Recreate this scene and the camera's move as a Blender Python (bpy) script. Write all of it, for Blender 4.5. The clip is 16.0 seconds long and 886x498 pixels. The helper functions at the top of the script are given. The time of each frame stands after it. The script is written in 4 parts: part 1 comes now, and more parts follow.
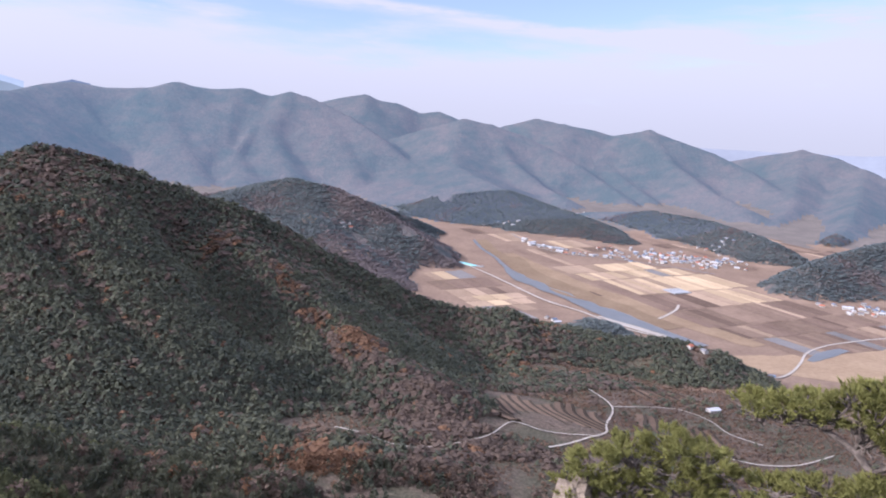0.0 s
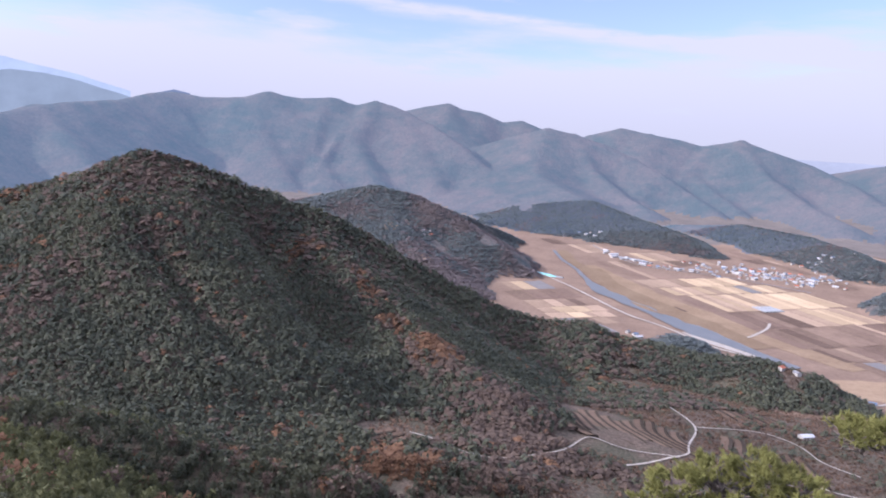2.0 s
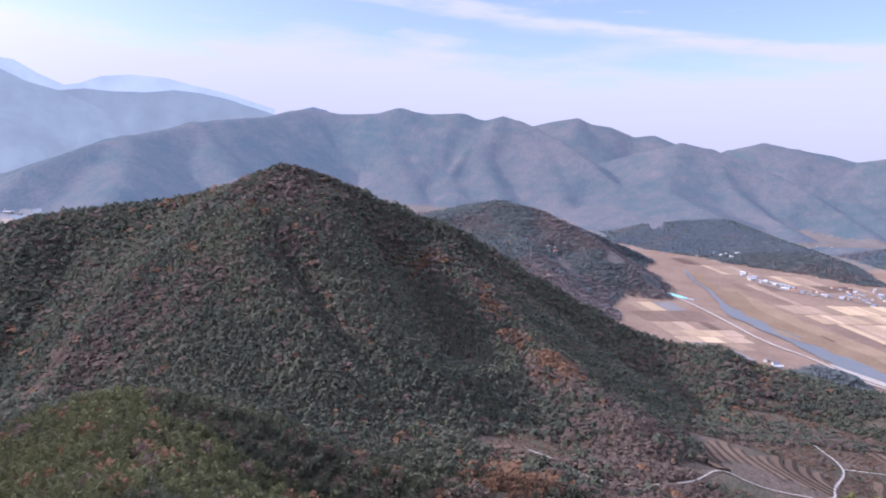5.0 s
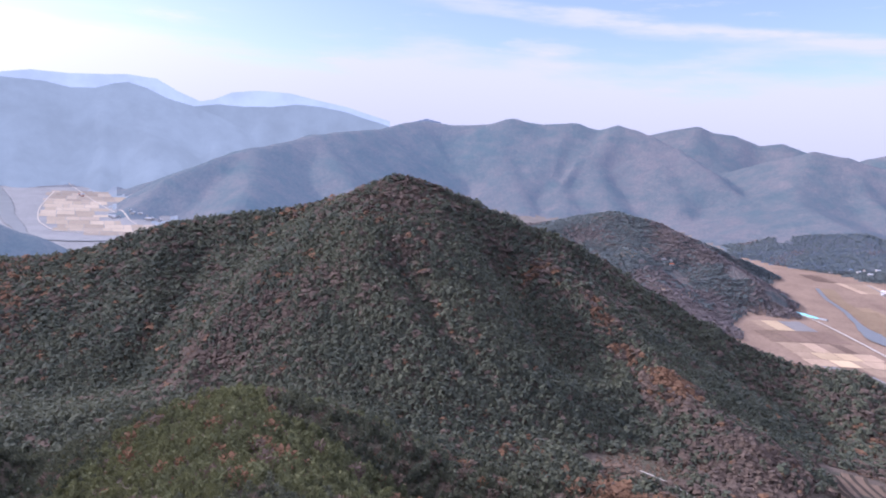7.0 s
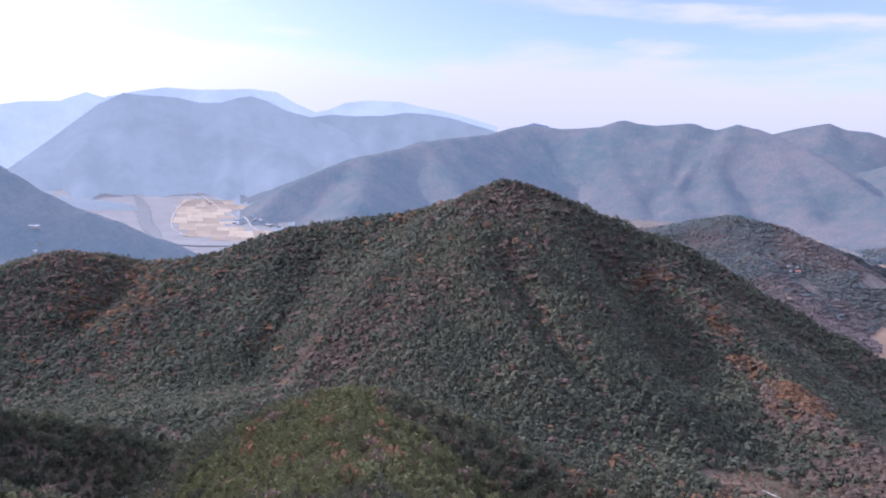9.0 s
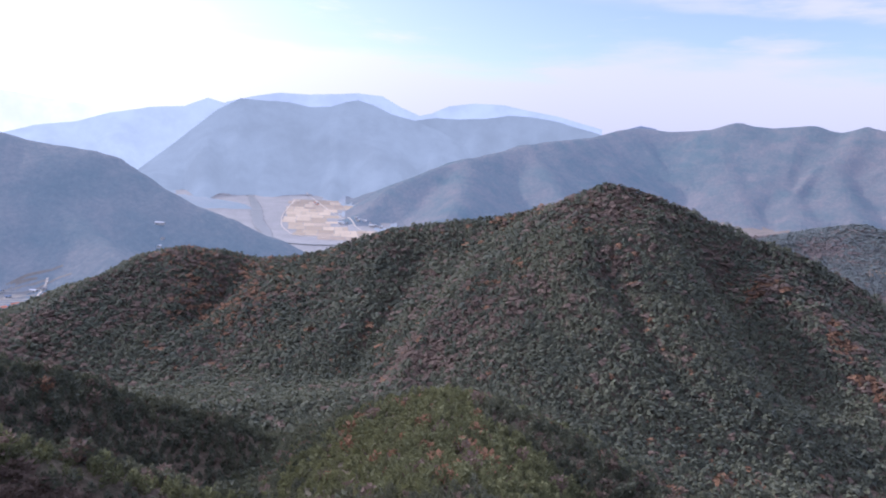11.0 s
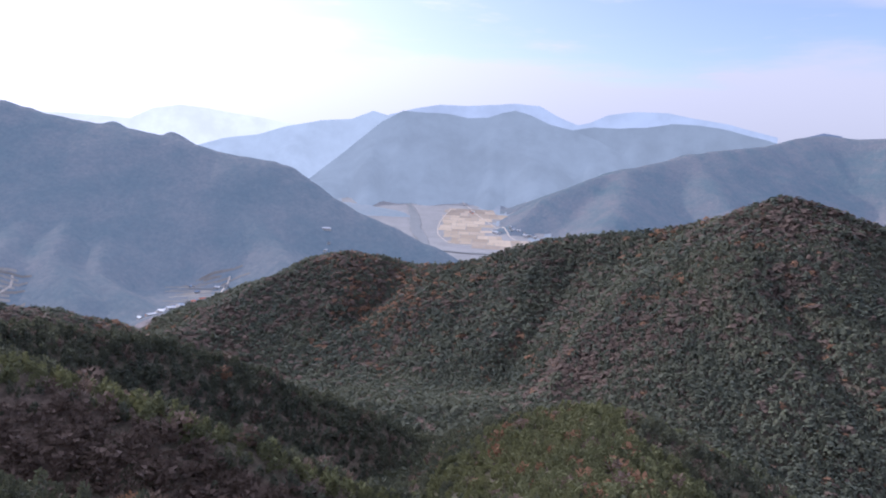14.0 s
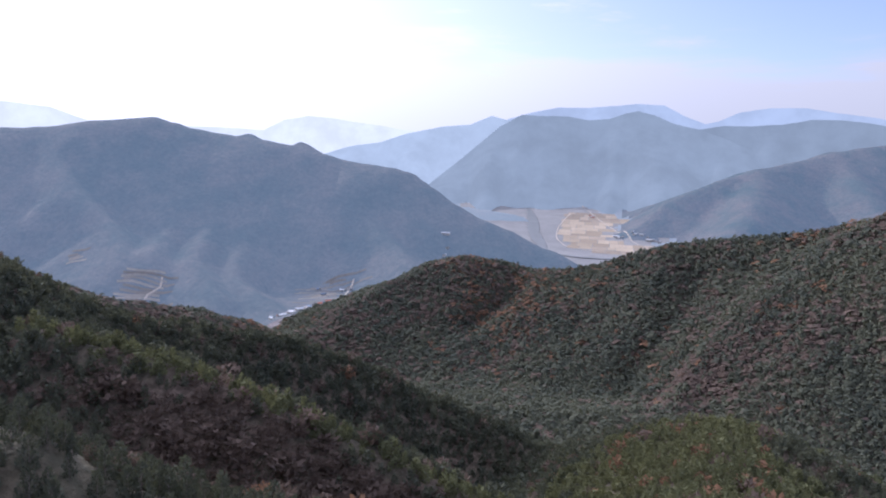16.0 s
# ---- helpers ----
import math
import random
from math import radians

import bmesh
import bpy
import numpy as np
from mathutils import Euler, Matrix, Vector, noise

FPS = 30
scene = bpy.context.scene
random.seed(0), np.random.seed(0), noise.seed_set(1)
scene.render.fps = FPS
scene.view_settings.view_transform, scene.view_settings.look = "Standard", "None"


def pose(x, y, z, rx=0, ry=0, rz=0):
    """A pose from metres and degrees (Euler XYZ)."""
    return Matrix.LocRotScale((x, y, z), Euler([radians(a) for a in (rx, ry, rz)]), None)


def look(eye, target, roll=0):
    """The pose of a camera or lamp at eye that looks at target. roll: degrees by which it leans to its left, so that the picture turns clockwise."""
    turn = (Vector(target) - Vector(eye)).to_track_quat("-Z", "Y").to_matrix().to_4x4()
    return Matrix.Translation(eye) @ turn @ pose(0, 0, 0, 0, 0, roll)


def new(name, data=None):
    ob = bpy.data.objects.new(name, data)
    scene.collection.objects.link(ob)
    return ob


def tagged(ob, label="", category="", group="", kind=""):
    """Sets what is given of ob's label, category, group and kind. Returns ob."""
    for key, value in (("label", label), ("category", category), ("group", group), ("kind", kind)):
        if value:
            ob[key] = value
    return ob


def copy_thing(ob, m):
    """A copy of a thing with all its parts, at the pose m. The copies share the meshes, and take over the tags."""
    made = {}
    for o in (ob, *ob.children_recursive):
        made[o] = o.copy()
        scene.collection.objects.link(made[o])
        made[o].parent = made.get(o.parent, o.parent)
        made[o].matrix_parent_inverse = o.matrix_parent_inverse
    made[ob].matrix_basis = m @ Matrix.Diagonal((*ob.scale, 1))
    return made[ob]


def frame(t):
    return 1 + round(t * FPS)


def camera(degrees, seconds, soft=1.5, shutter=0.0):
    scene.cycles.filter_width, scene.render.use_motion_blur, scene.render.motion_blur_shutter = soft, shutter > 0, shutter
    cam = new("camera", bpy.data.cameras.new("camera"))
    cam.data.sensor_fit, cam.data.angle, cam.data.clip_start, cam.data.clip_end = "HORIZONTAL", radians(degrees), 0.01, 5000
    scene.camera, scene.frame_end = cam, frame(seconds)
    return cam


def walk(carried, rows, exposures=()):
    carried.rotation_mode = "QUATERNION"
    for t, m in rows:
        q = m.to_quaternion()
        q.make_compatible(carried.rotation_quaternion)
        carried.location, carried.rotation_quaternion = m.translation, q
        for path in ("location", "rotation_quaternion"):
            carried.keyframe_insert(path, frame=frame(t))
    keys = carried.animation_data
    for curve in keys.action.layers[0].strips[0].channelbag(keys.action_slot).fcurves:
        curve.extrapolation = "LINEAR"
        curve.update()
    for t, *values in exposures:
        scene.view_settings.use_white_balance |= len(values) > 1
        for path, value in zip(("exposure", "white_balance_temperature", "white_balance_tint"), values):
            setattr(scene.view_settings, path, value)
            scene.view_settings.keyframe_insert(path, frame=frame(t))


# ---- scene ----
cam = camera(65.8, 16.0, soft=1.95)
walk(cam, [
    (0.0, pose(-0.003, 0.300, 330.0, 81.50, -3.20, 0.48)),
    (0.5, pose(-0.011, 0.300, 330.0, 81.65, -3.34, 2.12)),
    (1.0, pose(-0.020, 0.299, 330.0, 81.68, -3.64, 3.87)),
    (1.5, pose(-0.029, 0.299, 330.0, 81.69, -3.76, 5.63)),
    (2.0, pose(-0.038, 0.298, 330.0, 81.82, -3.68, 7.25)),
    (2.5, pose(-0.046, 0.296, 330.0, 81.91, -3.60, 8.86)),
    (3.0, pose(-0.054, 0.295, 330.0, 81.95, -3.65, 10.46)),
    (3.5, pose(-0.063, 0.293, 330.0, 81.97, -3.87, 12.11)),
    (4.0, pose(-0.072, 0.291, 330.0, 82.10, -3.96, 13.84)),
    (6.5, pose(-0.125, 0.273, 330.0, 82.62, -3.75, 24.55)),
    (7.0, pose(-0.136, 0.267, 330.0, 82.62, -3.70, 26.95)),
    (7.5, pose(-0.145, 0.262, 330.0, 82.62, -3.25, 29.01)),
    (8.0, pose(-0.155, 0.257, 330.0, 82.63, -2.99, 31.17)),
    (8.5, pose(-0.166, 0.250, 330.0, 82.61, -2.90, 33.57)),
    (9.0, pose(-0.176, 0.243, 330.0, 82.56, -2.65, 35.86)),
    (11.5, pose(-0.217, 0.207, 330.0, 82.39, -2.80, 46.29)),
    (12.0, pose(-0.224, 0.200, 330.0, 82.42, -2.50, 48.31)),
    (12.5, pose(-0.231, 0.191, 330.0, 82.47, -2.61, 50.41)),
    (13.0, pose(-0.238, 0.183, 330.0, 82.54, -2.98, 52.50)),
    (13.5, pose(-0.245, 0.173, 330.0, 82.58, -3.24, 54.84)),
    (14.0, pose(-0.252, 0.163, 330.0, 82.57, -2.91, 57.18)),
    (14.5, pose(-0.259, 0.152, 330.0, 82.59, -2.77, 59.54)),
    (15.0, pose(-0.265, 0.141, 330.0, 82.60, -2.51, 61.95)),
    (15.5, pose(-0.270, 0.130, 330.0, 82.55, -2.29, 64.35)),
    (16.0, pose(-0.276, 0.117, 330.0, 82.56, -1.72, 66.98)),
], exposures=[(0.0, 0.79, 5720, 20), (3.5, 0.79, 5560, 24), (6.5, 0.84, 5480, 26), (9.0, 0.87, 5480, 25), (12.5, 0.74, 5500, 22), (16.0, 0.55, 5580, 19)])

# ---- light: low winter sun behind the left shoulder of the walk, thin high cloud ----
SUN_AZ, SUN_EL = radians(111), radians(27)
SUN_DIR = Vector((-math.sin(SUN_AZ) * math.cos(SUN_EL), math.cos(SUN_AZ) * math.cos(SUN_EL), math.sin(SUN_EL)))
sun = new("sun", bpy.data.lights.new("sun", "SUN"))
sun.data.energy, sun.data.angle, sun.data.color = 3.0, radians(0.6), (1.0, 0.9, 0.78)
sun.matrix_world = look(SUN_DIR * 4000, (0, 0, 0))


class Nodes:
    """Short hand for node trees."""

    def __init__(self, tree):
        self.tree = tree
        tree.nodes.clear()

    def add(self, kind, **given):
        node = self.tree.nodes.new(kind)
        for key, value in given.items():
            if key == "inputs":
                for slot, what in value.items():
                    if hasattr(what, "is_output"):
                        self.tree.links.new(what, node.inputs[slot])
                    else:
                        node.inputs[slot].default_value = what
            else:
                setattr(node, key, value)
        return node

    def math(self, op, a, b=0.0, c=0.0):
        return self.add("ShaderNodeMath", operation=op, inputs={0: a, 1: b, 2: c}).outputs[0]

    def mix(self, fac, a, b):
        return self.add("ShaderNodeMix", data_type="RGBA", inputs={0: fac, 6: a, 7: b}).outputs[2]

    def ramp(self, value, low, high, to0=0.0, to1=1.0):
        return self.add("ShaderNodeMapRange", interpolation_type="SMOOTHSTEP",
                        inputs={0: value, 1: low, 2: high, 3: to0, 4: to1}).outputs[0]

    def noise(self, vector, scale, detail=3.0, rough=0.55):
        return self.add("ShaderNodeTexNoise", inputs={"Vector": vector, "Scale": scale, "Detail": detail, "Roughness": rough}).outputs[0]


def make_world():
    world = bpy.data.worlds.new("world")
    scene.world = world
    world.use_nodes = True
    n = Nodes(world.node_tree)
    sky = n.add("ShaderNodeTexSky", sky_type="NISHITA", sun_disc=False, sun_elevation=SUN_EL,
                sun_rotation=math.atan2(SUN_DIR.x, SUN_DIR.y), altitude=300, air_density=1.0, dust_density=1.5, ozone_density=2.0)
    way = n.add("ShaderNodeTexCoord").outputs["Generated"]
    split = n.add("ShaderNodeSeparateXYZ", inputs={0: way})
    up = split.outputs[2]
    toward = n.add("ShaderNodeVectorMath", operation="DOT_PRODUCT", inputs={0: way, 1: tuple(SUN_DIR)}).outputs["Value"]
    # a bank of thin high cloud up to about ten degrees, its upper edge drawn out in wisps
    drawn = n.add("ShaderNodeMapping", inputs={0: way, 1: CIRRUS[0], 2: (0, radians(CIRRUS[1]), 0), 3: (2.2, 2.2, 13.0)}).outputs[0]
    wisp = n.noise(drawn, 1.5, 8.0, 0.58)
    level = n.math("ADD", up, n.math("MULTIPLY", n.math("SUBTRACT", wisp, 0.5), -0.26))
    bank = n.ramp(level, 0.186, 0.108)
    # one long streak of cirrus that climbs towards the left
    bearing = n.math("ARCTAN2", n.math("MULTIPLY", split.outputs[0], -1.0), split.outputs[1])
    ride = n.math("SUBTRACT", up, n.math("MULTIPLY_ADD", bearing, 0.09, n.math("MULTIPLY_ADD", wisp, 0.05, 0.152)))
    long_streak = n.math("MULTIPLY", n.ramp(n.math("ABSOLUTE", ride), 0.015, 0.002), n.math("MULTIPLY", n.ramp(bearing, 0.75, 0.2), n.ramp(n.noise(drawn, 5.0, 5.0, 0.6), 0.3, 0.6, 0.3, 0.85)))
    streak = n.ramp(n.noise(drawn, 2.6, 6.0, 0.6), 0.55, 0.72)
    glare = n.math("POWER", n.math("MAXIMUM", toward, 0.0), 3.0)
    # cloud cover added overhead, out of view, to fill the shaded slopes
    high = n.math("ADD", n.ramp(up, 0.26, 0.62, 0.0, 0.95), long_streak)
    cover = n.math("MINIMUM", n.math("ADD", n.math("ADD", high, n.math("ADD", n.math("MULTIPLY", bank, 0.88), n.math("ADD", VEIL, n.math("MULTIPLY", streak, 0.5)))), n.math("MULTIPLY", glare, 0.75)), 1.0)
    # that unseen overhead cover is brightened up to 1.6 times for more fill
    lit = n.math("MULTIPLY", n.math("MULTIPLY", n.math("ADD", SKY[2], n.math("MULTIPLY", glare, SKY[3])), n.ramp(up, -0.02, 0.14, 0.84, 1.0)), n.ramp(up, 0.3, 0.75, 1.0, 1.6))
    white = n.add("ShaderNodeVectorMath", operation="SCALE", inputs={0: (0.85, 0.845, 0.925), "Scale": lit}).outputs[0]
    blue = n.add("ShaderNodeVectorMath", operation="MULTIPLY", inputs={0: sky.outputs[0], 1: (SKY[1], SKY[1] * 0.9, SKY[1] * 1.02)}).outputs[0]
    back = n.add("ShaderNodeBackground", inputs={0: n.mix(cover, blue, white), 1: SKY[0]})
    n.add("ShaderNodeOutputWorld", inputs={0: back.outputs[0]})


CIRRUS = ((3.1, 1.7, 0.4), 4.0)
VEIL = 0.12
SKY = (0.10, 1.35, 5.5, 9.0)
make_world()


# ---- materials ----
def material(name, rough=0.9, **more):
    m = bpy.data.materials.new(name)
    m.use_nodes = True
    n = Nodes(m.node_tree)
    bsdf = n.add("ShaderNodeBsdfPrincipled", inputs={"Roughness": rough, "Specular IOR Level": more.get("spec", 0.15)})
    n.add("ShaderNodeOutputMaterial", inputs={0: bsdf.outputs[0]})
    where = n.add("ShaderNodeTexCoord").outputs["Object"]
    return m, n, bsdf, where


def bump(n, bsdf, height, distance, strength=1.0):
    b = n.add("ShaderNodeBump", inputs={"Strength": strength, "Distance": distance, "Height": height})
    n.tree.links.new(b.outputs[0], bsdf.inputs["Normal"])


def set_colour(n, bsdf, colour):
    n.tree.links.new(colour, bsdf.inputs["Base Color"])


def rgb(r, g, b):
    return (r, g, b, 1.0)


def forest_floor_material():
    m, n, bsdf, where = material("forest_floor")
    a = n.ramp(n.noise(where, 0.02, 4), 0.4, 0.6)
    b = n.ramp(n.noise(where, 0.35, 4), 0.35, 0.65)
    brown = n.mix(b, rgb(0.085, 0.066, 0.052), rgb(0.15, 0.115, 0.09))
    green = n.mix(b, rgb(0.062, 0.060, 0.042), rgb(0.105, 0.094, 0.066))
    set_colour(n, bsdf, n.mix(a, green, brown))
    bump(n, bsdf, n.noise(where, 0.4, 5), 2.0)
    return m


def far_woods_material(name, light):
    """Winter woods seen from kilometres off: dark pine stands in grey-mauve bare broadleaf, under a bluish sheen that
    imitates haze.
    """
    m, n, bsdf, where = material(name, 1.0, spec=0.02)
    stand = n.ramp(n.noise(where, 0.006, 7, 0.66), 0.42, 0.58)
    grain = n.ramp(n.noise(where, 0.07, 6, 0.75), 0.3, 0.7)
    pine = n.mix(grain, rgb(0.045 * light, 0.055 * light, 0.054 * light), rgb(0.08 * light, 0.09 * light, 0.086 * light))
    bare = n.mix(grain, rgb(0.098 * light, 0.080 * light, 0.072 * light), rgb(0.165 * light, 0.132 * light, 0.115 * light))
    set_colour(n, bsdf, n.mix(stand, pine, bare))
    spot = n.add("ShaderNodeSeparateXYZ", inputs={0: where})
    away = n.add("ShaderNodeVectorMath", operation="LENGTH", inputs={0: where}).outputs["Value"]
    # haze painted as sheen: more with distance and towards the west
    haze_sheen = n.math("ADD", n.ramp(away, 1300, 4200, HAZE_SHEEN[0], HAZE_SHEEN[1]), n.ramp(n.math("ADD", spot.outputs[0], n.math("MULTIPLY", spot.outputs[1], 0.45)), -1500, -100, HAZE_SHEEN[2], 0.0))
    n.tree.links.new(n.math("MULTIPLY", haze_sheen, n.math("ADD", 0.85, n.math("MULTIPLY", n.math("ADD", grain, stand), 0.12))), bsdf.inputs["Sheen Weight"])
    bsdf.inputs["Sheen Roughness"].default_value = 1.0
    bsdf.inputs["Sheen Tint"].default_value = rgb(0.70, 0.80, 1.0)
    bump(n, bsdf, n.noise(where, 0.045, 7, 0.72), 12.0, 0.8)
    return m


def haze_glow_material(name, dark, light, haze_glow, west):
    """Wooded mountain kilometres off: its own tones, plus a bluish emission that stands for haze."""
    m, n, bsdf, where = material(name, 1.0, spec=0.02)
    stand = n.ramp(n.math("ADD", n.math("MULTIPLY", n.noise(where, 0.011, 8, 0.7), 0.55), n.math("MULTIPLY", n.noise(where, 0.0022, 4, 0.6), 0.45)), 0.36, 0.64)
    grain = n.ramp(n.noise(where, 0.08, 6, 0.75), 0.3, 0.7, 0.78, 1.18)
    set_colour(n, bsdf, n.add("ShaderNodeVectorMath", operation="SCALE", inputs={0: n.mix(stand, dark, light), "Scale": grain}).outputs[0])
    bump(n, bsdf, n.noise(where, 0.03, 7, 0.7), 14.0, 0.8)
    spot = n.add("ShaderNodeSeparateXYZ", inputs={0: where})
    # haze as emission, stronger towards the west
    n.tree.links.new(n.mix(n.ramp(spot.outputs[0], -500, -2300), haze_glow, west), bsdf.inputs["Emission Color"])
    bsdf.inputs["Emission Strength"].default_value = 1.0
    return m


def soil_material(name, dark, light):
    m, n, bsdf, where = material(name, 1.0, spec=0.05)
    grain = n.ramp(n.noise(where, 0.12, 6, 0.65), 0.3, 0.7)
    broad = n.ramp(n.noise(where, 0.012, 4), 0.3, 0.7)
    tone = n.mix(n.math("ADD", n.math("MULTIPLY", grain, 0.5), n.math("MULTIPLY", broad, 0.5)), dark, light)
    each = n.ramp(n.add("ShaderNodeObjectInfo").outputs["Random"], 0.0, 1.0, 0.8, 1.2)
    set_colour(n, bsdf, n.add("ShaderNodeVectorMath", operation="SCALE", inputs={0: tone, "Scale": each}).outputs[0])
    bump(n, bsdf, grain, 0.5)
    return m


def plain_material(name, dark, light, scale, rough=0.8, depth=0.05):
    m, n, bsdf, where = material(name, rough)
    set_colour(n, bsdf, n.mix(n.ramp(n.noise(where, scale, 5, 0.6), 0.3, 0.7), dark, light))
    bump(n, bsdf, n.noise(where, scale * 3, 4), depth)
    return m


def water_material():
    m, n, bsdf, where = material("river_water", 0.45, spec=0.4)
    set_colour(n, bsdf, n.mix(n.noise(where, 0.02, 3), rgb(0.10, 0.11, 0.115), rgb(0.16, 0.165, 0.165)))
    bump(n, bsdf, n.noise(where, 0.8, 3), 0.02)
    return m


def crown_material(name, dark, light, haze_sheen=0.06):
    m, n, bsdf, where = material(name, 0.95, spec=0.03)
    island = n.add("ShaderNodeNewGeometry").outputs["Random Per Island"]
    patch = n.ramp(n.noise(where, 0.012, 3), 0.35, 0.65)
    fine = n.ramp(n.noise(where, 0.11, 3), 0.3, 0.7)
    mixed = n.math("ADD", n.math("MULTIPLY", island, 0.2), n.math("ADD", n.math("MULTIPLY", patch, 0.38), n.math("MULTIPLY", fine, 0.42)))
    tone = n.mix(mixed, dark, light)
    # bluish sheen lifts the crowns as haze would
    bsdf.inputs["Sheen Weight"].default_value = haze_sheen
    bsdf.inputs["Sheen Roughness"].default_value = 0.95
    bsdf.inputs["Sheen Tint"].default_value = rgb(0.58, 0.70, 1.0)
    grain = n.ramp(n.noise(where, 1.3, 3), 0.3, 0.7, 0.8, 1.12)
    set_colour(n, bsdf, n.add("ShaderNodeVectorMath", operation="SCALE", inputs={0: tone, "Scale": grain}).outputs[0])
    bump(n, bsdf, n.noise(where, 1.1, 3), 0.3)
    leaf = n.add("ShaderNodeBsdfTranslucent", inputs={0: n.add("ShaderNodeVectorMath", operation="SCALE", inputs={0: tone, "Scale": 1.3}).outputs[0]})
    both = n.add("ShaderNodeMixShader", inputs={0: 0.22, 1: bsdf.outputs[0], 2: leaf.outputs[0]})
    n.add("ShaderNodeOutputMaterial", inputs={0: both.outputs[0]}).is_active_output = True
    return m


# sheen weights that imitate haze: near, far, extra in the west
HAZE_SHEEN = (0.03, 0.10, 0.16)
MAT = {
    "forest_floor": forest_floor_material(),
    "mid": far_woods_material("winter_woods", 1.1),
    # the emission colours of these three paint haze onto the mountains
    "left_range": haze_glow_material("left_mountain_woods", rgb(0.050, 0.057, 0.052), rgb(0.105, 0.088, 0.075), rgb(0.055, 0.081, 0.113), rgb(0.066, 0.096, 0.136)),
    "main_range": haze_glow_material("main_range_woods", rgb(0.050, 0.064, 0.056), rgb(0.108, 0.089, 0.076), rgb(0.049, 0.069, 0.106), rgb(0.054, 0.084, 0.126)),
    "far_foot": haze_glow_material("far_foothill_woods", rgb(0.05, 0.055, 0.05), rgb(0.09, 0.075, 0.065), rgb(0.13, 0.165, 0.21), rgb(0.16, 0.20, 0.25)),
    # these four soils are greyed in their base colour to imitate haze
    "hazed_straw": soil_material("pale_far_straw", rgb(0.28, 0.235, 0.185), rgb(0.36, 0.305, 0.24)),
    "hazed_earth": soil_material("pale_far_earth", rgb(0.235, 0.20, 0.165), rgb(0.30, 0.255, 0.21)),
    "hazed_bed": soil_material("grey_hillside_beds", rgb(0.17, 0.165, 0.155), rgb(0.25, 0.235, 0.215)),
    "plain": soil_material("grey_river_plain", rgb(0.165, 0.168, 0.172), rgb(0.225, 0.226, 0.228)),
    "farm": soil_material("winter_farmland", rgb(0.15, 0.107, 0.082), rgb(0.235, 0.17, 0.128)),
    "terrace": soil_material("terrace_soil", rgb(0.098, 0.070, 0.053), rgb(0.155, 0.112, 0.083)),
    "ploughed": soil_material("ploughed_soil", rgb(0.125, 0.088, 0.069), rgb(0.185, 0.132, 0.103)),
    "stubble": soil_material("rice_stubble", rgb(0.26, 0.19, 0.135), rgb(0.37, 0.275, 0.2)),
    "straw": soil_material("pale_straw", rgb(0.38, 0.285, 0.185), rgb(0.50, 0.38, 0.25)),
    "scrub": soil_material("grey_scrubland", rgb(0.11, 0.10, 0.093), rgb(0.17, 0.15, 0.136)),
    "paddy": soil_material("wet_paddy", rgb(0.15, 0.142, 0.14), rgb(0.20, 0.19, 0.185)),
    "reed": soil_material("dry_reeds", rgb(0.20, 0.142, 0.095), rgb(0.29, 0.215, 0.145)),
    # much darker tone for the terrace edges and risers
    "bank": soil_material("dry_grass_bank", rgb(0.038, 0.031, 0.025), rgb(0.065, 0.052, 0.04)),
    "gravel": plain_material("pale_concrete", rgb(0.29, 0.26, 0.225), rgb(0.44, 0.40, 0.35), 0.2),
    "asphalt": plain_material("worn_asphalt", rgb(0.16, 0.155, 0.15), rgb(0.24, 0.23, 0.22), 0.2),
    "water": water_material(),
    "film": plain_material("greenhouse_film", rgb(0.20, 0.21, 0.225), rgb(0.29, 0.305, 0.32), 0.2, 0.35),
    "teal": plain_material("teal_sheet", rgb(0.16, 0.42, 0.45), rgb(0.25, 0.55, 0.58), 0.2, 0.4),
    "plaster": plain_material("white_plaster", rgb(0.38, 0.36, 0.33), rgb(0.52, 0.5, 0.46), 0.4),
    "roof_blue": plain_material("blue_roof", rgb(0.10, 0.14, 0.21), rgb(0.17, 0.22, 0.29), 0.5, 0.5),
    "roof_grey": plain_material("grey_roof_tiles", rgb(0.14, 0.14, 0.15), rgb(0.24, 0.24, 0.25), 0.5, 0.6),
    "roof_red": plain_material("rust_red_roof", rgb(0.30, 0.10, 0.06), rgb(0.42, 0.16, 0.10), 0.5, 0.6),
    "roof_white": plain_material("white_metal_roof", rgb(0.32, 0.33, 0.35), rgb(0.52, 0.53, 0.56), 0.5, 0.4),
    "glass": plain_material("dark_window", rgb(0.03, 0.035, 0.04), rgb(0.05, 0.055, 0.06), 0.5, 0.15),
    "bark": plain_material("pine_bark", rgb(0.075, 0.062, 0.054), rgb(0.22, 0.185, 0.16), 7.0, 0.9, 0.03),
    "rock": plain_material("pale_granite", rgb(0.13, 0.105, 0.08), rgb(0.33, 0.27, 0.21), 1.6, 0.9, 0.3),
    "pine": crown_material("pine_needles", rgb(0.046, 0.053, 0.029), rgb(0.112, 0.113, 0.060), 0.08),
    "young": crown_material("young_pine_needles", rgb(0.078, 0.085, 0.037), rgb(0.15, 0.15, 0.062)),
    "russet": crown_material("russet_oak_leaves", rgb(0.122, 0.075, 0.047), rgb(0.235, 0.135, 0.078), 0.02),
    "bare": crown_material("bare_twigs", rgb(0.088, 0.064, 0.047), rgb(0.165, 0.120, 0.089), 0.04),
    # paler tones and a stronger bluish sheen imitate haze over distant woods
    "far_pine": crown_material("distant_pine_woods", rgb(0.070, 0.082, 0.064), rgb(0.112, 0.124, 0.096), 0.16),
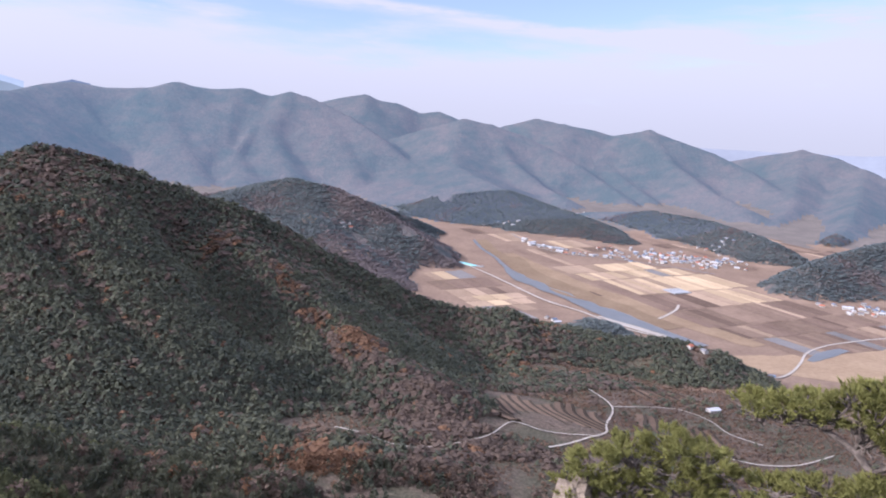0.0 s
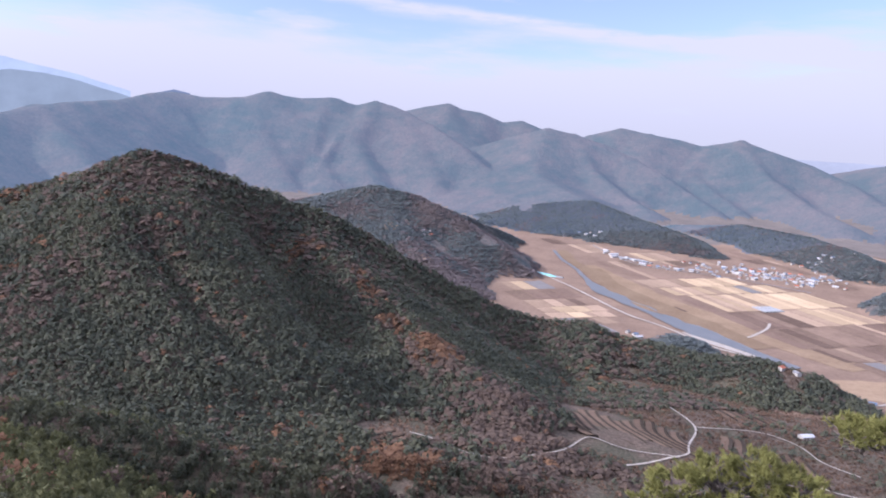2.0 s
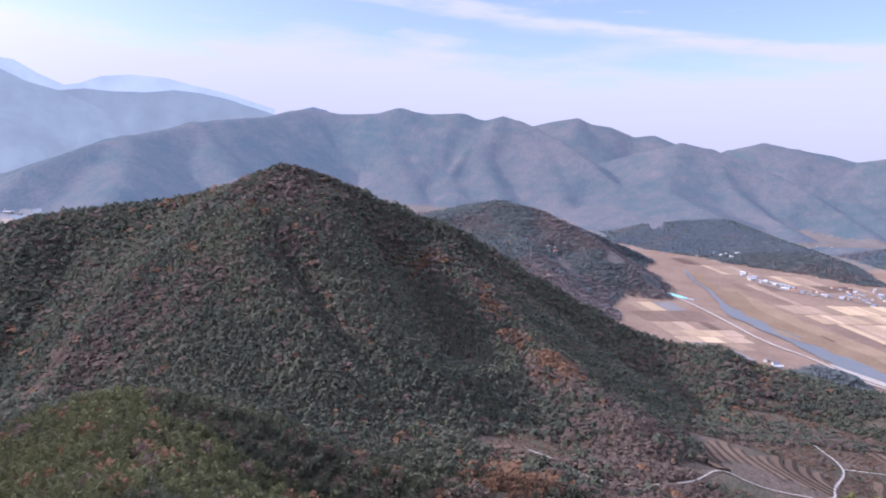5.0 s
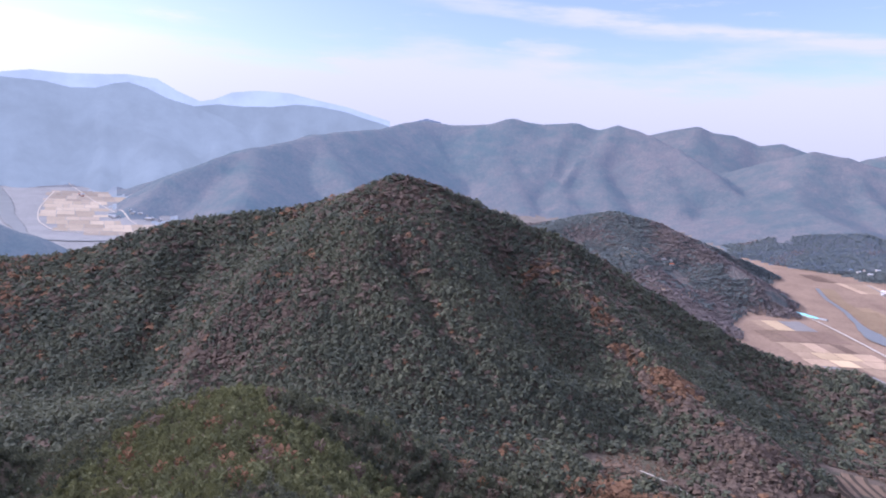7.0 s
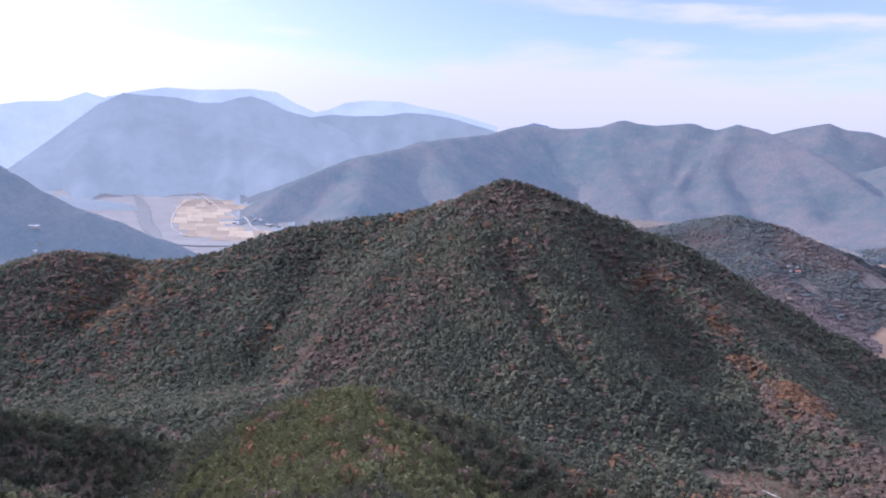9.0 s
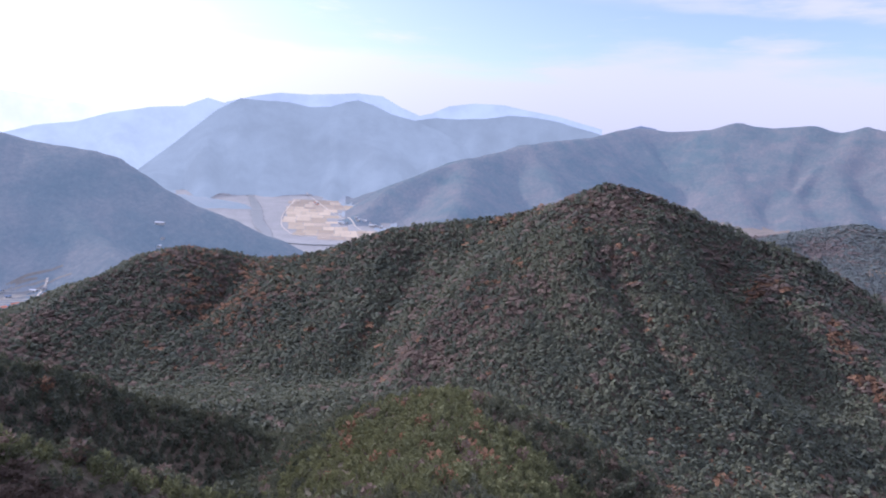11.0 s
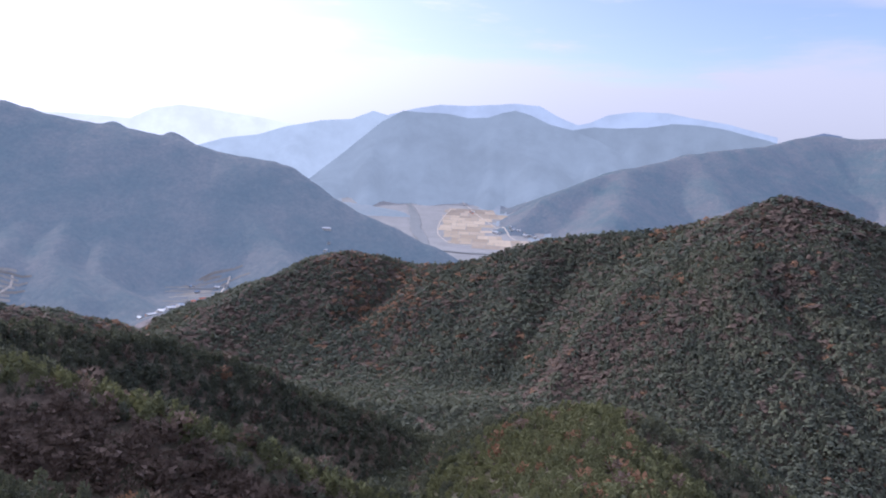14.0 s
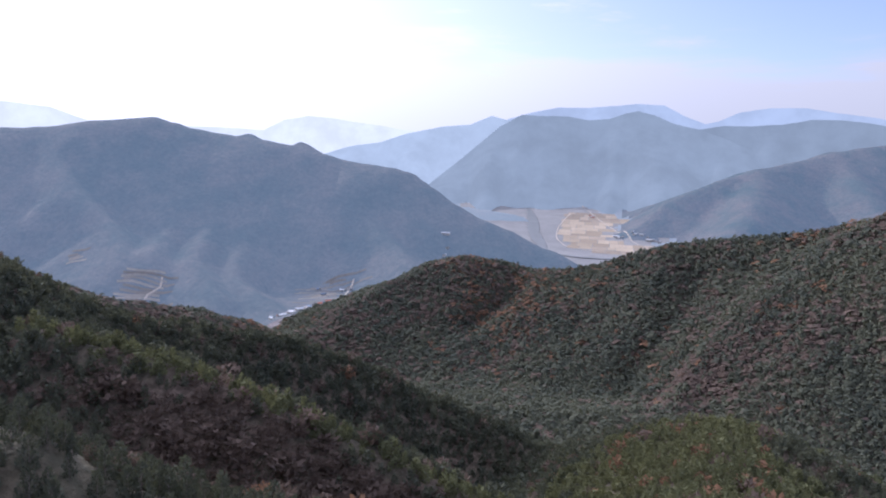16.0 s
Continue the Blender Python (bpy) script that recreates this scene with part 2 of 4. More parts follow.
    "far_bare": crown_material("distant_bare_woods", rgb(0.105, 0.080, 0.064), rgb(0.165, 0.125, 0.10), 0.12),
    "brush": crown_material("dry_brush", rgb(0.115, 0.078, 0.058), rgb(0.20, 0.135, 0.097), 0.0),
    "needles": crown_material("sunlit_pine_needles", rgb(0.14, 0.145, 0.047), rgb(0.31, 0.30, 0.11), 0.0),
}

# ---- the land: crest lines of the hills as (name, side slope, crest rounding, spur strength, spur spacing, crest) ----
RIDGES = [
    ("hill", 0.48, 18, 0.2, 130,
     [(-888, 579, 161), (-842, 611, 178), (-795, 639, 200), (-743, 670, 221), (-660, 724, 239), (-588, 759, 254), (-535, 773, 271), (-494, 771, 290), (-458, 775, 304)]),
    ("hill_east", 0.72, 16, 0.15, 110,
     [(-458, 775, 304), (-422, 795, 298), (-377, 823, 282), (-331, 853, 261), (-290, 878, 243), (-227, 912, 213), (-155, 947, 172), (-83, 981, 133), (-16, 1005, 102), (45, 1019, 84)]),
    ("hill_toe", 0.42, 14, 0.2, 90,
     [(45, 1019, 82), (106, 1025, 86), (159, 1028, 67), (279, 1012, 56), (358, 993, 62), (423, 972, 50), (447, 961, 31)]),
    ("hill_rib", 0.85, 8, 0.05, 80,
     [(-399, 807, 290), (-337, 750, 247), (-285, 688, 209), (-244, 635, 175), (-199, 592, 146), (-162, 567, 129)]),
    ("hill_rib_low", 0.5, 10, 0.1, 80,
     [(-290, 878, 241), (-237, 816, 201), (-155, 749, 163), (-95, 694, 137), (-51, 653, 118), (-9, 615, 109)]),
    ("hill_left_rib", 0.5, 12, 0.15, 90,
     [(-544, 767, 266), (-450, 662, 211), (-367, 591, 163), (-293, 552, 132), (-241, 522, 114)]),
    ("hill_west_rib", 0.45, 14, 0.15, 90,
     [(-684, 702, 228), (-578, 623, 179), (-485, 559, 137), (-419, 510, 118)]),
    ("shoulder", 0.42, 20, 0.2, 110,
     [(-888, 579, 161), (-932, 545, 159), (-967, 514, 168), (-995, 470, 173), (-1003, 427, 165), (-998, 356, 137), (-979, 286, 109), (-963, 231, 80)]),
    ("knoll", 0.85, 9, 0.12, 60,
     [(-262, 289, 187), (-235, 296, 189), (-204, 297, 186), (-168, 296, 182), (-134, 296, 175), (-104, 297, 171), (-74, 301, 169)]),
    ("knoll_back", 0.6, 30, 0.12, 60,
     [(-127, 142, 222), (-194, 216, 197), (-262, 289, 187)]),
    ("dark_spur", 0.7, 10, 0.12, 60,
     [(-315, -99, 300), (-341, -80, 287), (-369, -65, 273), (-398, -38, 250), (-409, -20, 239), (-420, 9, 227), (-436, 59, 214), (-437, 84, 207), (-435, 114, 194), (-429, 135, 186), (-416, 172, 166), (-395, 205, 154), (-377, 226, 142), (-355, 243, 127)]),
    ("lit_spur", 0.7, 6, 0.12, 40,
     [(-287, -41, 264), (-284, -18, 255), (-280, -1, 251), (-275, 11, 246), (-269, 25, 240), (-262, 41, 233), (-256, 58, 225), (-247, 74, 218), (-240, 86, 213), (-229, 100, 206), (-218, 112, 201), (-202, 130, 194)]),
    ("near_spur", 0.75, 5, 0.12, 30,
     [(-135, -37, 288), (-133, -24, 282), (-131, -19, 280), (-129, -15, 276), (-128, -4, 268), (-125, 10, 264), (-121, 16, 262), (-117, 27, 257)]),
    ("valley_hill", 0.3, 40, 0.15, 120,
     [(-874, -216, 193), (-886, -157, 176), (-895, -97, 166), (-920, -27, 137), (-929, 46, 123), (-933, 111, 100), (-926, 162, 60)]),
    ("left_mountain", 0.62, 40, 0.2, 260,
     [(-2372, -791, 352), (-2384, -566, 373), (-2416, -407, 386), (-2411, -304, 389), (-2394, -165, 416), (-2380, 20, 437), (-2337, 110, 408), (-2289, 224, 389), (-2225, 337, 374), (-2154, 447, 352), (-2073, 570, 316), (-1984, 687, 300), (-1908, 751, 256), (-1829, 810, 204), (-1766, 873, 163), (-1711, 936, 136), (-1644, 1010, 91)]),
    ("left_spur", 0.62, 18, 0.25, 130,
     [(-2349, 84, 415), (-2130, 128, 257), (-1916, 51, 138), (-1700, -9, 99)]),
    ("left_spur_b", 0.62, 18, 0.25, 130,
     [(-2282, 292, 394), (-2082, 237, 263), (-1884, 149, 155), (-1683, 87, 86), (-1475, 124, 36)]),
    ("left_spur_c", 0.62, 18, 0.25, 130,
     [(-2206, 443, 372), (-2011, 329, 222), (-1812, 217, 120), (-1604, 169, 50), (-1379, 246, 8)]),
    ("left_spur_d", 0.62, 18, 0.25, 130,
     [(-2075, 563, 308), (-1874, 541, 188), (-1652, 579, 106), (-1500, 573, 70)]),
    ("left_spur_e", 0.62, 18, 0.25, 130,
     [(-1954, 715, 293), (-1800, 752, 170), (-1690, 790, 110)]),
    ("left_spur_f", 0.62, 18, 0.25, 130,
     [(-2411, -304, 389), (-2042, -186, 231), (-1848, -86, 145), (-1700, -60, 100)]),
    ("main_range", 0.62, 25, 0.2, 240,
     [(-2126, 1745, 97), (-2160, 1905, 195), (-2154, 2159, 281), (-2139, 2513, 358), (-2087, 2872, 434), (-2020, 3160, 472), (-2090, 3293, 476), (-2048, 3529, 536), (-2005, 3691, 560), (-1867, 3762, 543), (-1682, 3849, 556), (-1559, 3900, 598), (-1368, 3971, 580), (-1210, 4022, 596), (-1044, 4047, 564), (-931, 4044, 597), (-738, 3982, 543), (-561, 3860, 465), (-361, 3682, 358), (-223, 3543, 258)]),
    ("main_spur_a", 0.52, 45, 0.2, 150,
     [(-2064, 3635, 540), (-1877, 3480, 393), (-1699, 3317, 250), (-1508, 3159, 150)]),
    ("main_spur_b", 0.52, 45, 0.2, 150,
     [(-1686, 3836, 553), (-1474, 3615, 423), (-1296, 3377, 278), (-1121, 3136, 125)]),
    ("main_spur_c", 0.52, 45, 0.2, 150,
     [(-1521, 3904, 603), (-1273, 3715, 440), (-1101, 3494, 277), (-957, 3263, 161)]),
    ("main_spur_d", 0.52, 45, 0.2, 150,
     [(-1173, 4023, 595), (-999, 3774, 428), (-868, 3511, 278), (-710, 3254, 139)]),
    ("main_spur_e", 0.52, 45, 0.2, 150,
     [(-824, 4017, 564), (-623, 3783, 420), (-496, 3532, 261), (-422, 3273, 133)]),
    ("main_spur_f", 1.0, 20, 0.15, 150,
     [(-562, 3860, 467), (-367, 3715, 353), (-218, 3559, 246), (-191, 3392, 187), (-291, 3217, 99)]),
    ("main_spur_g", 0.52, 45, 0.2, 150,
     [(-2135, 3204, 465), (-1929, 3060, 328), (-1740, 2902, 217), (-1558, 2738, 131)]),
    ("main_spur_h", 0.52, 45, 0.2, 150,
     [(-2134, 2774, 416), (-1893, 2622, 302), (-1669, 2453, 187), (-1470, 2265, 110)]),
    ("main_spur_i", 0.52, 45, 0.2, 150,
     [(-2150, 2366, 330), (-1960, 2150, 240), (-1800, 1950, 165), (-1690, 1760, 110)]),
    ("red_spur_b", 0.5, 12, 0.2, 120,
     [(235, 3943, 465), (317, 3636, 290), (462, 3318, 168), (547, 3153, 130)]),
    ("right_spur_a", 0.5, 12, 0.2, 120,
     [(716, 4341, 505), (872, 4006, 316), (966, 3572, 182), (995, 3355, 141)]),
    ("right_spur_b", 0.5, 12, 0.2, 120,
     [(1186, 4133, 494), (1218, 3757, 309), (1278, 3312, 187), (1304, 2977, 137)]),
    ("right_spur_c", 0.5, 12, 0.2, 120,
     [(2040, 4011, 423), (1807, 3569, 259), (1574, 3126, 139), (1346, 2793, 86)]),
    ("right_spur_d", 0.5, 12, 0.2, 120,
     [(2217, 3684, 330), (1902, 3174, 205), (1573, 2671, 113), (1381, 2436, 78)]),
    ("range_b", 0.6, 25, 0.3, 260,
     [(-862, 4468, 560), (-699, 4496, 607), (-551, 4516, 638), (-463, 4526, 601), (-341, 4537, 590), (-194, 4546, 536), (-75, 4549, 555), (64, 4500, 505)]),
    ("red_peak", 0.6, 20, 0.3, 220,
     [(-201, 4145, 327), (-51, 4050, 407), (80, 3949, 489), (235, 3943, 465), (395, 3910, 423), (546, 3811, 356), (680, 3657, 281), (775, 3516, 209), (867, 3288, 139)]),
    ("red_peak_spur", 0.34, 20, 0.25, 200,
     [(80, 3949, 489), (19, 3600, 310), (51, 3350, 235), (190, 2980, 182), (386, 2723, 128), (542, 2492, 92), (614, 2351, 56)]),
    ("north_woods", 0.28, 20, 0.25, 200,
     [(-265, 3239, 73), (-78, 3149, 134), (100, 3048, 163), (219, 2942, 139)]),
    ("right_range", 0.5, 25, 0.3, 280,
     [(377, 4484, 490), (547, 4416, 540), (716, 4341, 505), (888, 4309, 482), (1003, 4264, 453), (1186, 4133, 494), (1328, 4037, 439), (1490, 3927, 380), (1623, 3765, 300), (1655, 3421, 201)]),
    ("right_range_b", 0.5, 25, 0.3, 280,
     [(1687, 4333, 321), (1898, 4190, 384), (2040, 4011, 423), (2146, 3841, 390), (2217, 3684, 330), (2277, 3529, 273), (2392, 3206, 231), (2560, 2808, 223)]),
    ("low_woods", 0.45, 20, 0.2, 150,
     [(612, 2937, 87), (830, 2779, 118), (964, 2522, 114), (1019, 2261, 100), (1039, 2141, 84)]),
    ("east_woods", 0.6, 20, 0.2, 150,
     [(936, 1710, 86), (1027, 1774, 107), (1197, 1846, 137), (1443, 1917, 192)]),
    ("far_low_hill", 0.3, 20, 0.2, 120,
     [(-2860, 1321, 113), (-2788, 1401, 109), (-2681, 1475, 98), (-2550, 1503, 71), (-2483, 1498, 49)]),
    ("far_foothill", 0.3, 20, 0.3, 150,
     [(-3380, 1945, 161), (-3196, 2056, 162), (-2944, 2108, 143), (-2704, 2111, 116), (-2484, 2112, 70)]),
    ("river_knoll", 0.4, 8, 0.1, 60,
     [(240, 1268, 6), (285, 1258, 24), (325, 1249, 22), (351, 1242, 6)]),
    ("mid_hill", 0.42, 20, 0.25, 130,
     [(-816, 2150, 127), (-689, 2142, 152), (-578, 2123, 184), (-468, 2099, 205), (-355, 2050, 194), (-244, 1985, 163), (-138, 1915, 115), (-38, 1860, 71), (11, 1820, 30)]),
    ("mid_hill_spur", 0.3, 20, 0.2, 100,
     [(-468, 2099, 205), (-352, 1867, 127), (-262, 1700, 77), (-173, 1570, 34)]),
]
# broad gravelly floors between the hills: (side slope, line)
FANS = [
    (0.06, [(600, 1120, -4), (440, 900, 20), (327, 769, 40), (200, 738, 50), (106, 635, 75), (-60, 520, 100)]),
]
RAVINES = [
    (0.16, [(-150, 500, 108), (-300, 460, 124), (-430, 390, 116), (-560, 290, 92), (-720, 120, 62), (-860, 0, 36)]),
]
GULLIES = [
    (15, 15, [(-400, 650), (-348, 612), (-286, 570), (-233, 548), (-180, 520)]),
    (52, 42, [(-351, 805), (-281, 741), (-231, 697), (-185, 658), (-130, 620)]),
    (9, 20, [(-485, 641), (-402, 563), (-348, 518), (-304, 482)]),
    (14, 22, [(-905, 530), (-886, 489), (-853, 410), (-838, 344)]),
    (17, 24, [(-690, 690), (-628, 582), (-595, 501), (-532, 421)]),
    (7, 18, [(-584, 708), (-466, 562), (-432, 494)]),
]
rng = np.random.default_rng(7)
PERM = rng.random((256, 256))


def value_noise(x, y):
    xi, yi = np.floor(x).astype(int), np.floor(y).astype(int)
    fx, fy = x - xi, y - yi
    fx, fy = fx * fx * (3 - 2 * fx), fy * fy * (3 - 2 * fy)
    g = lambda i, j: PERM[(xi + i) % 256, (yi + j) % 256]
    return (g(0, 0) * (1 - fx) + g(1, 0) * fx) * (1 - fy) + (g(0, 1) * (1 - fx) + g(1, 1) * fx) * fy


def fbm(x, y, octaves=4):
    total, weight = 0, 0.5
    for k in range(octaves):
        total = total + weight * (value_noise(x * 2 ** k + 17.3 * k, y * 2 ** k + 9.1 * k) * 2 - 1)
        weight *= 0.5
    return total


def along(line, x, y):
    """Nearest place on a polyline: distance, and height and length run there, blended where two stretches are about as near."""
    found, so_far = [], 0.0
    for (x0, y0, z0), (x1, y1, z1) in zip(line, line[1:]):
        dx, dy = x1 - x0, y1 - y0
        size = math.hypot(dx, dy) + 1e-6
        s = np.clip(((x - x0) * dx + (y - y0) * dy) / size ** 2, 0, 1)
        found.append((np.hypot(x - x0 - s * dx, y - y0 - s * dy), z0 + s * (z1 - z0), so_far + s * size))
        so_far += size
    best = np.minimum.reduce([d for d, _, _ in found])
    total, height, run = 0, 0, 0
    for d, z, so in found:
        w = np.exp(-(d - best) / (0.07 * best + 4))
        total, height, run = total + w, height + w * z, run + w * so
    return best, height / total, run / total


def smooth_max(a, b, k):
    h = np.clip(0.5 + 0.5 * (a - b) / k, 0, 1)
    return b * (1 - h) + a * h + k * h * (1 - h)


def land(x, y):
    """Height of the ground, and how far the open valley floor lies below the slopes there (negative: floor)."""
    x, y = np.asarray(x, float), np.asarray(y, float)
    r = np.hypot(x, y)
    floor = np.maximum(0, 0.04 * (r - 1500)) + np.maximum(0, 0.03 * (r - 2600)) + 1.5 * fbm(x / 220, y / 220, 2)
    for slope, line in FANS:
        d, z, _ = along(line, x, y)
        floor = smooth_max(floor, z - slope * d - 0.6 * np.maximum(0, d - 190), 8)
    # the hill that the walk starts on
    slopes = 328.3 - np.where(r < 150, 0.78 * r, 117 + 0.5 * (r - 150)) + 2.5 * fbm(x / 14, y / 14, 3) * np.clip((r - 4) / 20, 0, 1)
    for slope, line in RAVINES:
        d, z, _ = along(line, x, y)
        slopes = smooth_max(slopes, z - slope * d, 10)
    for i, (name, slope, soft, spur, length, line) in enumerate(RIDGES):
        d, z, run = along(line, x, y)
        ribs = value_noise(run / length + 31.7 * i, d / (6 * length) + 3.1 * i) + 0.5 * value_noise(run / length * 2.3 + 11.1 * i, d / (3 * length)) - 0.75
        bent = np.sqrt(d * d + soft * soft) - soft
        grow = np.clip(d / (0.6 * length), 0, 1)
        wob = fbm(x / (0.8 * length) + 5.3 * i, y / (0.8 * length), 4) * 0.10 * length * slope * grow
        h = z - slope * bent * (1 - 2 * spur * ribs * grow) + wob
        if length > 100:
            h = h - 0.10 * length * slope * grow * np.abs(fbm(x / (1.1 * length) + 2.9 * i, y / (1.1 * length) + 7.7, 3))
        slopes = smooth_max(slopes, h, 6 + 0.004 * r)
    for depth, width, line in GULLIES:
        d, _, run = along([(a, b, 0) for a, b in line], x, y)
        slopes = slopes - depth * np.exp(-(d / width) ** 2) * np.clip(np.minimum(run / 60, (run.max() - run) / 80), 0.1, 1)
    return smooth_max(slopes, floor, 4), slopes - floor


def ring_radii():
    near = list(np.geomspace(2.5, 100, 44))
    return np.array(near + list(np.arange(105, 1300, 6.0)) + list(np.arange(1300, 4905, 25.0)))


def ring_bearings():
    return np.radians(np.concatenate([np.arange(-38, 106, 0.27), np.arange(106, 322, 2.0)]))


def mesh_object(name, verts, faces, mats, index=None, smooth=True):
    """One mesh from arrays of corners and of equal-sided faces."""
    verts, faces = np.asarray(verts, np.float32), np.asarray(faces, np.int32)
    me = bpy.data.meshes.new(name)
    me.vertices.add(len(verts))
    me.vertices.foreach_set("co", verts.ravel())
    k = faces.shape[1]
    me.loops.add(faces.size)
    me.loops.foreach_set("vertex_index", faces.ravel())
    me.polygons.add(len(faces))
    me.polygons.foreach_set("loop_start", np.arange(0, faces.size, k, dtype=np.int32))
    me.polygons.foreach_set("use_smooth", np.full(len(faces), smooth))
    for m in mats:
        me.materials.append(m)
    if index is not None:
        me.polygons.foreach_set("material_index", np.asarray(index, np.int32))
    me.update(calc_edges=True)
    return new(name, me)


def build_ground():
    radii, turns = ring_radii(), ring_bearings()
    rr, aa = np.meshgrid(radii, turns, indexing="ij")
    x, y = -rr * np.sin(aa), rr * np.cos(aa)
    z, open_floor = land(x, y)
    nr, na = rr.shape
    verts = np.stack([x, y, z], -1).reshape(-1, 3)
    i, j = np.meshgrid(np.arange(nr - 1), np.arange(na), indexing="ij")
    k = (j + 1) % na
    faces = np.stack([i * na + j, i * na + k, (i + 1) * na + k, (i + 1) * na + j], -1).reshape(-1, 4)[:, ::-1]
    rim, turn = rr[:-1].ravel(), np.degrees(aa[:-1]).ravel()
    px, py = x[:-1].ravel(), y[:-1].ravel()
    edge = 160 * fbm(px / 180, py / 180, 4)
    west, _, _ = along([(-3000, 1850, 0), (-2350, 1560, 0), (-1950, 1420, 0)], px, py)
    tilled = np.where(turn < 12, rim < 2750 + 2.5 * edge, np.where(turn < 75, (west + edge < 190) | (np.hypot(px + 1285, py - 262) < 120 + 0.4 * edge), rim < 1100))
    farm = (open_floor < 1.0)[:-1, :].ravel() & tilled & (rim > 960 + 0.3 * edge)
    flat = (open_floor < 0.5)[:-1, :].ravel()
    kind = np.where(farm, 2, np.where(rim > 1150, np.where(flat, 3, 1), 0))
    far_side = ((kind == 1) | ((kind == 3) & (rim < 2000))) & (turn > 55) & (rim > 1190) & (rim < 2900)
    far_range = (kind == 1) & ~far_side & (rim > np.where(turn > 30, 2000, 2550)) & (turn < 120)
    # flat ground to the west takes the haze-greyed plain
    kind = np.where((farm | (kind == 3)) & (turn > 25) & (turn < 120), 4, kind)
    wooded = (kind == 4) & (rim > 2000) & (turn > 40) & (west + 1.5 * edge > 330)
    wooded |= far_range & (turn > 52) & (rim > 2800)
    far_range &= ~wooded
    near = ~far_side & ~far_range & ~wooded
    centre = len(verts)
    verts = np.vstack([verts, [[0, 0, 328.3]]])
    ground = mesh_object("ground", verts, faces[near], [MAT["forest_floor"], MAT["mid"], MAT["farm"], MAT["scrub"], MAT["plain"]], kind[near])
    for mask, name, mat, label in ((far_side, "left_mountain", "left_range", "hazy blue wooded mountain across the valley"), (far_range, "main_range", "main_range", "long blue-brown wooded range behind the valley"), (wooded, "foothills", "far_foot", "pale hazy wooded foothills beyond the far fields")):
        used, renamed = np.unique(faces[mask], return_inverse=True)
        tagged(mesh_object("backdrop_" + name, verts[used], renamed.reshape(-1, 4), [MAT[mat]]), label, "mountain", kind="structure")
    tagged(ground, "wooded winter hills round a brown farmed valley", "ground", kind="structure")
    top = mesh_object("ground_summit", np.vstack([verts[:na], verts[centre:]]), np.array([[na, (j + 1) % na, j] for j in range(na)])[:, ::-1], [MAT["forest_floor"]])
    tagged(top, "bare trodden earth on the summit", "ground", kind="structure")
    return ground


GROUND = build_ground()


# ---- the last pale ridges, far behind all else ----
BACKDROPS = [
    ("centre_mountain",
     [(-3802, 1396, 94), (-3757, 1514, 188), (-3694, 1661, 320), (-3633, 1790, 441), (-3586, 1883, 534), (-3529, 1988, 601), (-3471, 2087, 597), (-3392, 2213, 598), (-3328, 2309, 580), (-3262, 2402, 585), (-3210, 2470, 615), (-3167, 2525, 630), (-3113, 2591, 611), (-3045, 2671, 567), (-2963, 2762, 540), (-2862, 2866, 492), (-2759, 2966, 422), (-2641, 3071, 341)]),
    ("centre_shoulder",
     [(-3164, 2686, 508), (-3014, 2854, 543), (-2937, 2933, 563), (-2835, 3031, 559), (-2722, 3133, 570), (-2620, 3219, 596), (-2505, 3309, 594), (-2377, 3402, 573), (-2213, 3511, 522), (-2027, 3621, 456)]),
    ("haze_ridge",
     [(-4287, 992, 339), (-4247, 1152, 395), (-4190, 1345, 427), (-4134, 1507, 485), (-4058, 1700, 535), (-3980, 1877, 556), (-3923, 1993, 615), (-3885, 2067, 595), (-3824, 2177, 570)]),
    ("far_table",
     [(-4097, 2201, 611), (-4024, 2331, 656), (-3927, 2490, 694), (-3823, 2647, 691), (-3714, 2798, 710), (-3635, 2900, 722), (-3534, 3022, 713), (-3454, 3113, 652), (-3366, 3209, 598), (-3310, 3267, 616), (-3232, 3343, 670), (-3107, 3460, 699), (-2953, 3592, 697), (-2822, 3696, 663), (-2665, 3811, 633), (-2430, 3965, 563)]),
    ("far_left",
     [(-4558, -1506, 589), (-4654, -1173, 583), (-4734, -790, 593), (-4770, -537, 574), (-4788, -345, 508), (-4728, 705, 488), (-4706, 839, 561), (-4677, 991, 594), (-4641, 1145, 586), (-4595, 1319, 561), (-4529, 1530, 537), (-4437, 1778, 507)]),
    ("dome",
     [(-2301, 4041, 571), (-2220, 4086, 600), (-2136, 4131, 584)]),
    ("far_right",
     [(1443, 4599, 405), (1642, 4532, 416), (1834, 4457, 413), (2016, 4378, 409), (2401, 4180, 412), (3050, 3732, 442)]),
]
# haze painted as a glow colour for each ridge
HAZE_COLOURS = {"centre_mountain": (0.31, 0.37, 0.44), "centre_shoulder": (0.31, 0.37, 0.44), "haze_ridge": (0.50, 0.585, 0.69), "far_table": (0.50, 0.585, 0.73), "far_left": (0.88, 0.92, 0.98), "dome": (0.20, 0.25, 0.36), "far_right": (0.47, 0.50, 0.60)}


def build_backdrop(name, line, spread):
    fine = []
    for (a, b) in zip(line, line[1:]):
        steps = max(2, int(math.dist(a, b) / 25))
        fine += [tuple(np.array(a) + (np.array(b) - a) * k / steps) for k in range(steps)]
    fine = np.array(fine + [line[-1]], float)
    run = np.arange(len(fine))
    fine[:, 2] += 6 * fbm(run / 7.0, run * 0 + 3.3, 4)
    rows = []
    size = np.linalg.norm(fine[:, :2], axis=1)
    foot = np.maximum(0, 0.04 * (size * (1 - spread) - 1500)) + np.maximum(0, 0.03 * (size * (1 - spread) - 2600)) - 12
    for step in np.linspace(0, 1, 24):
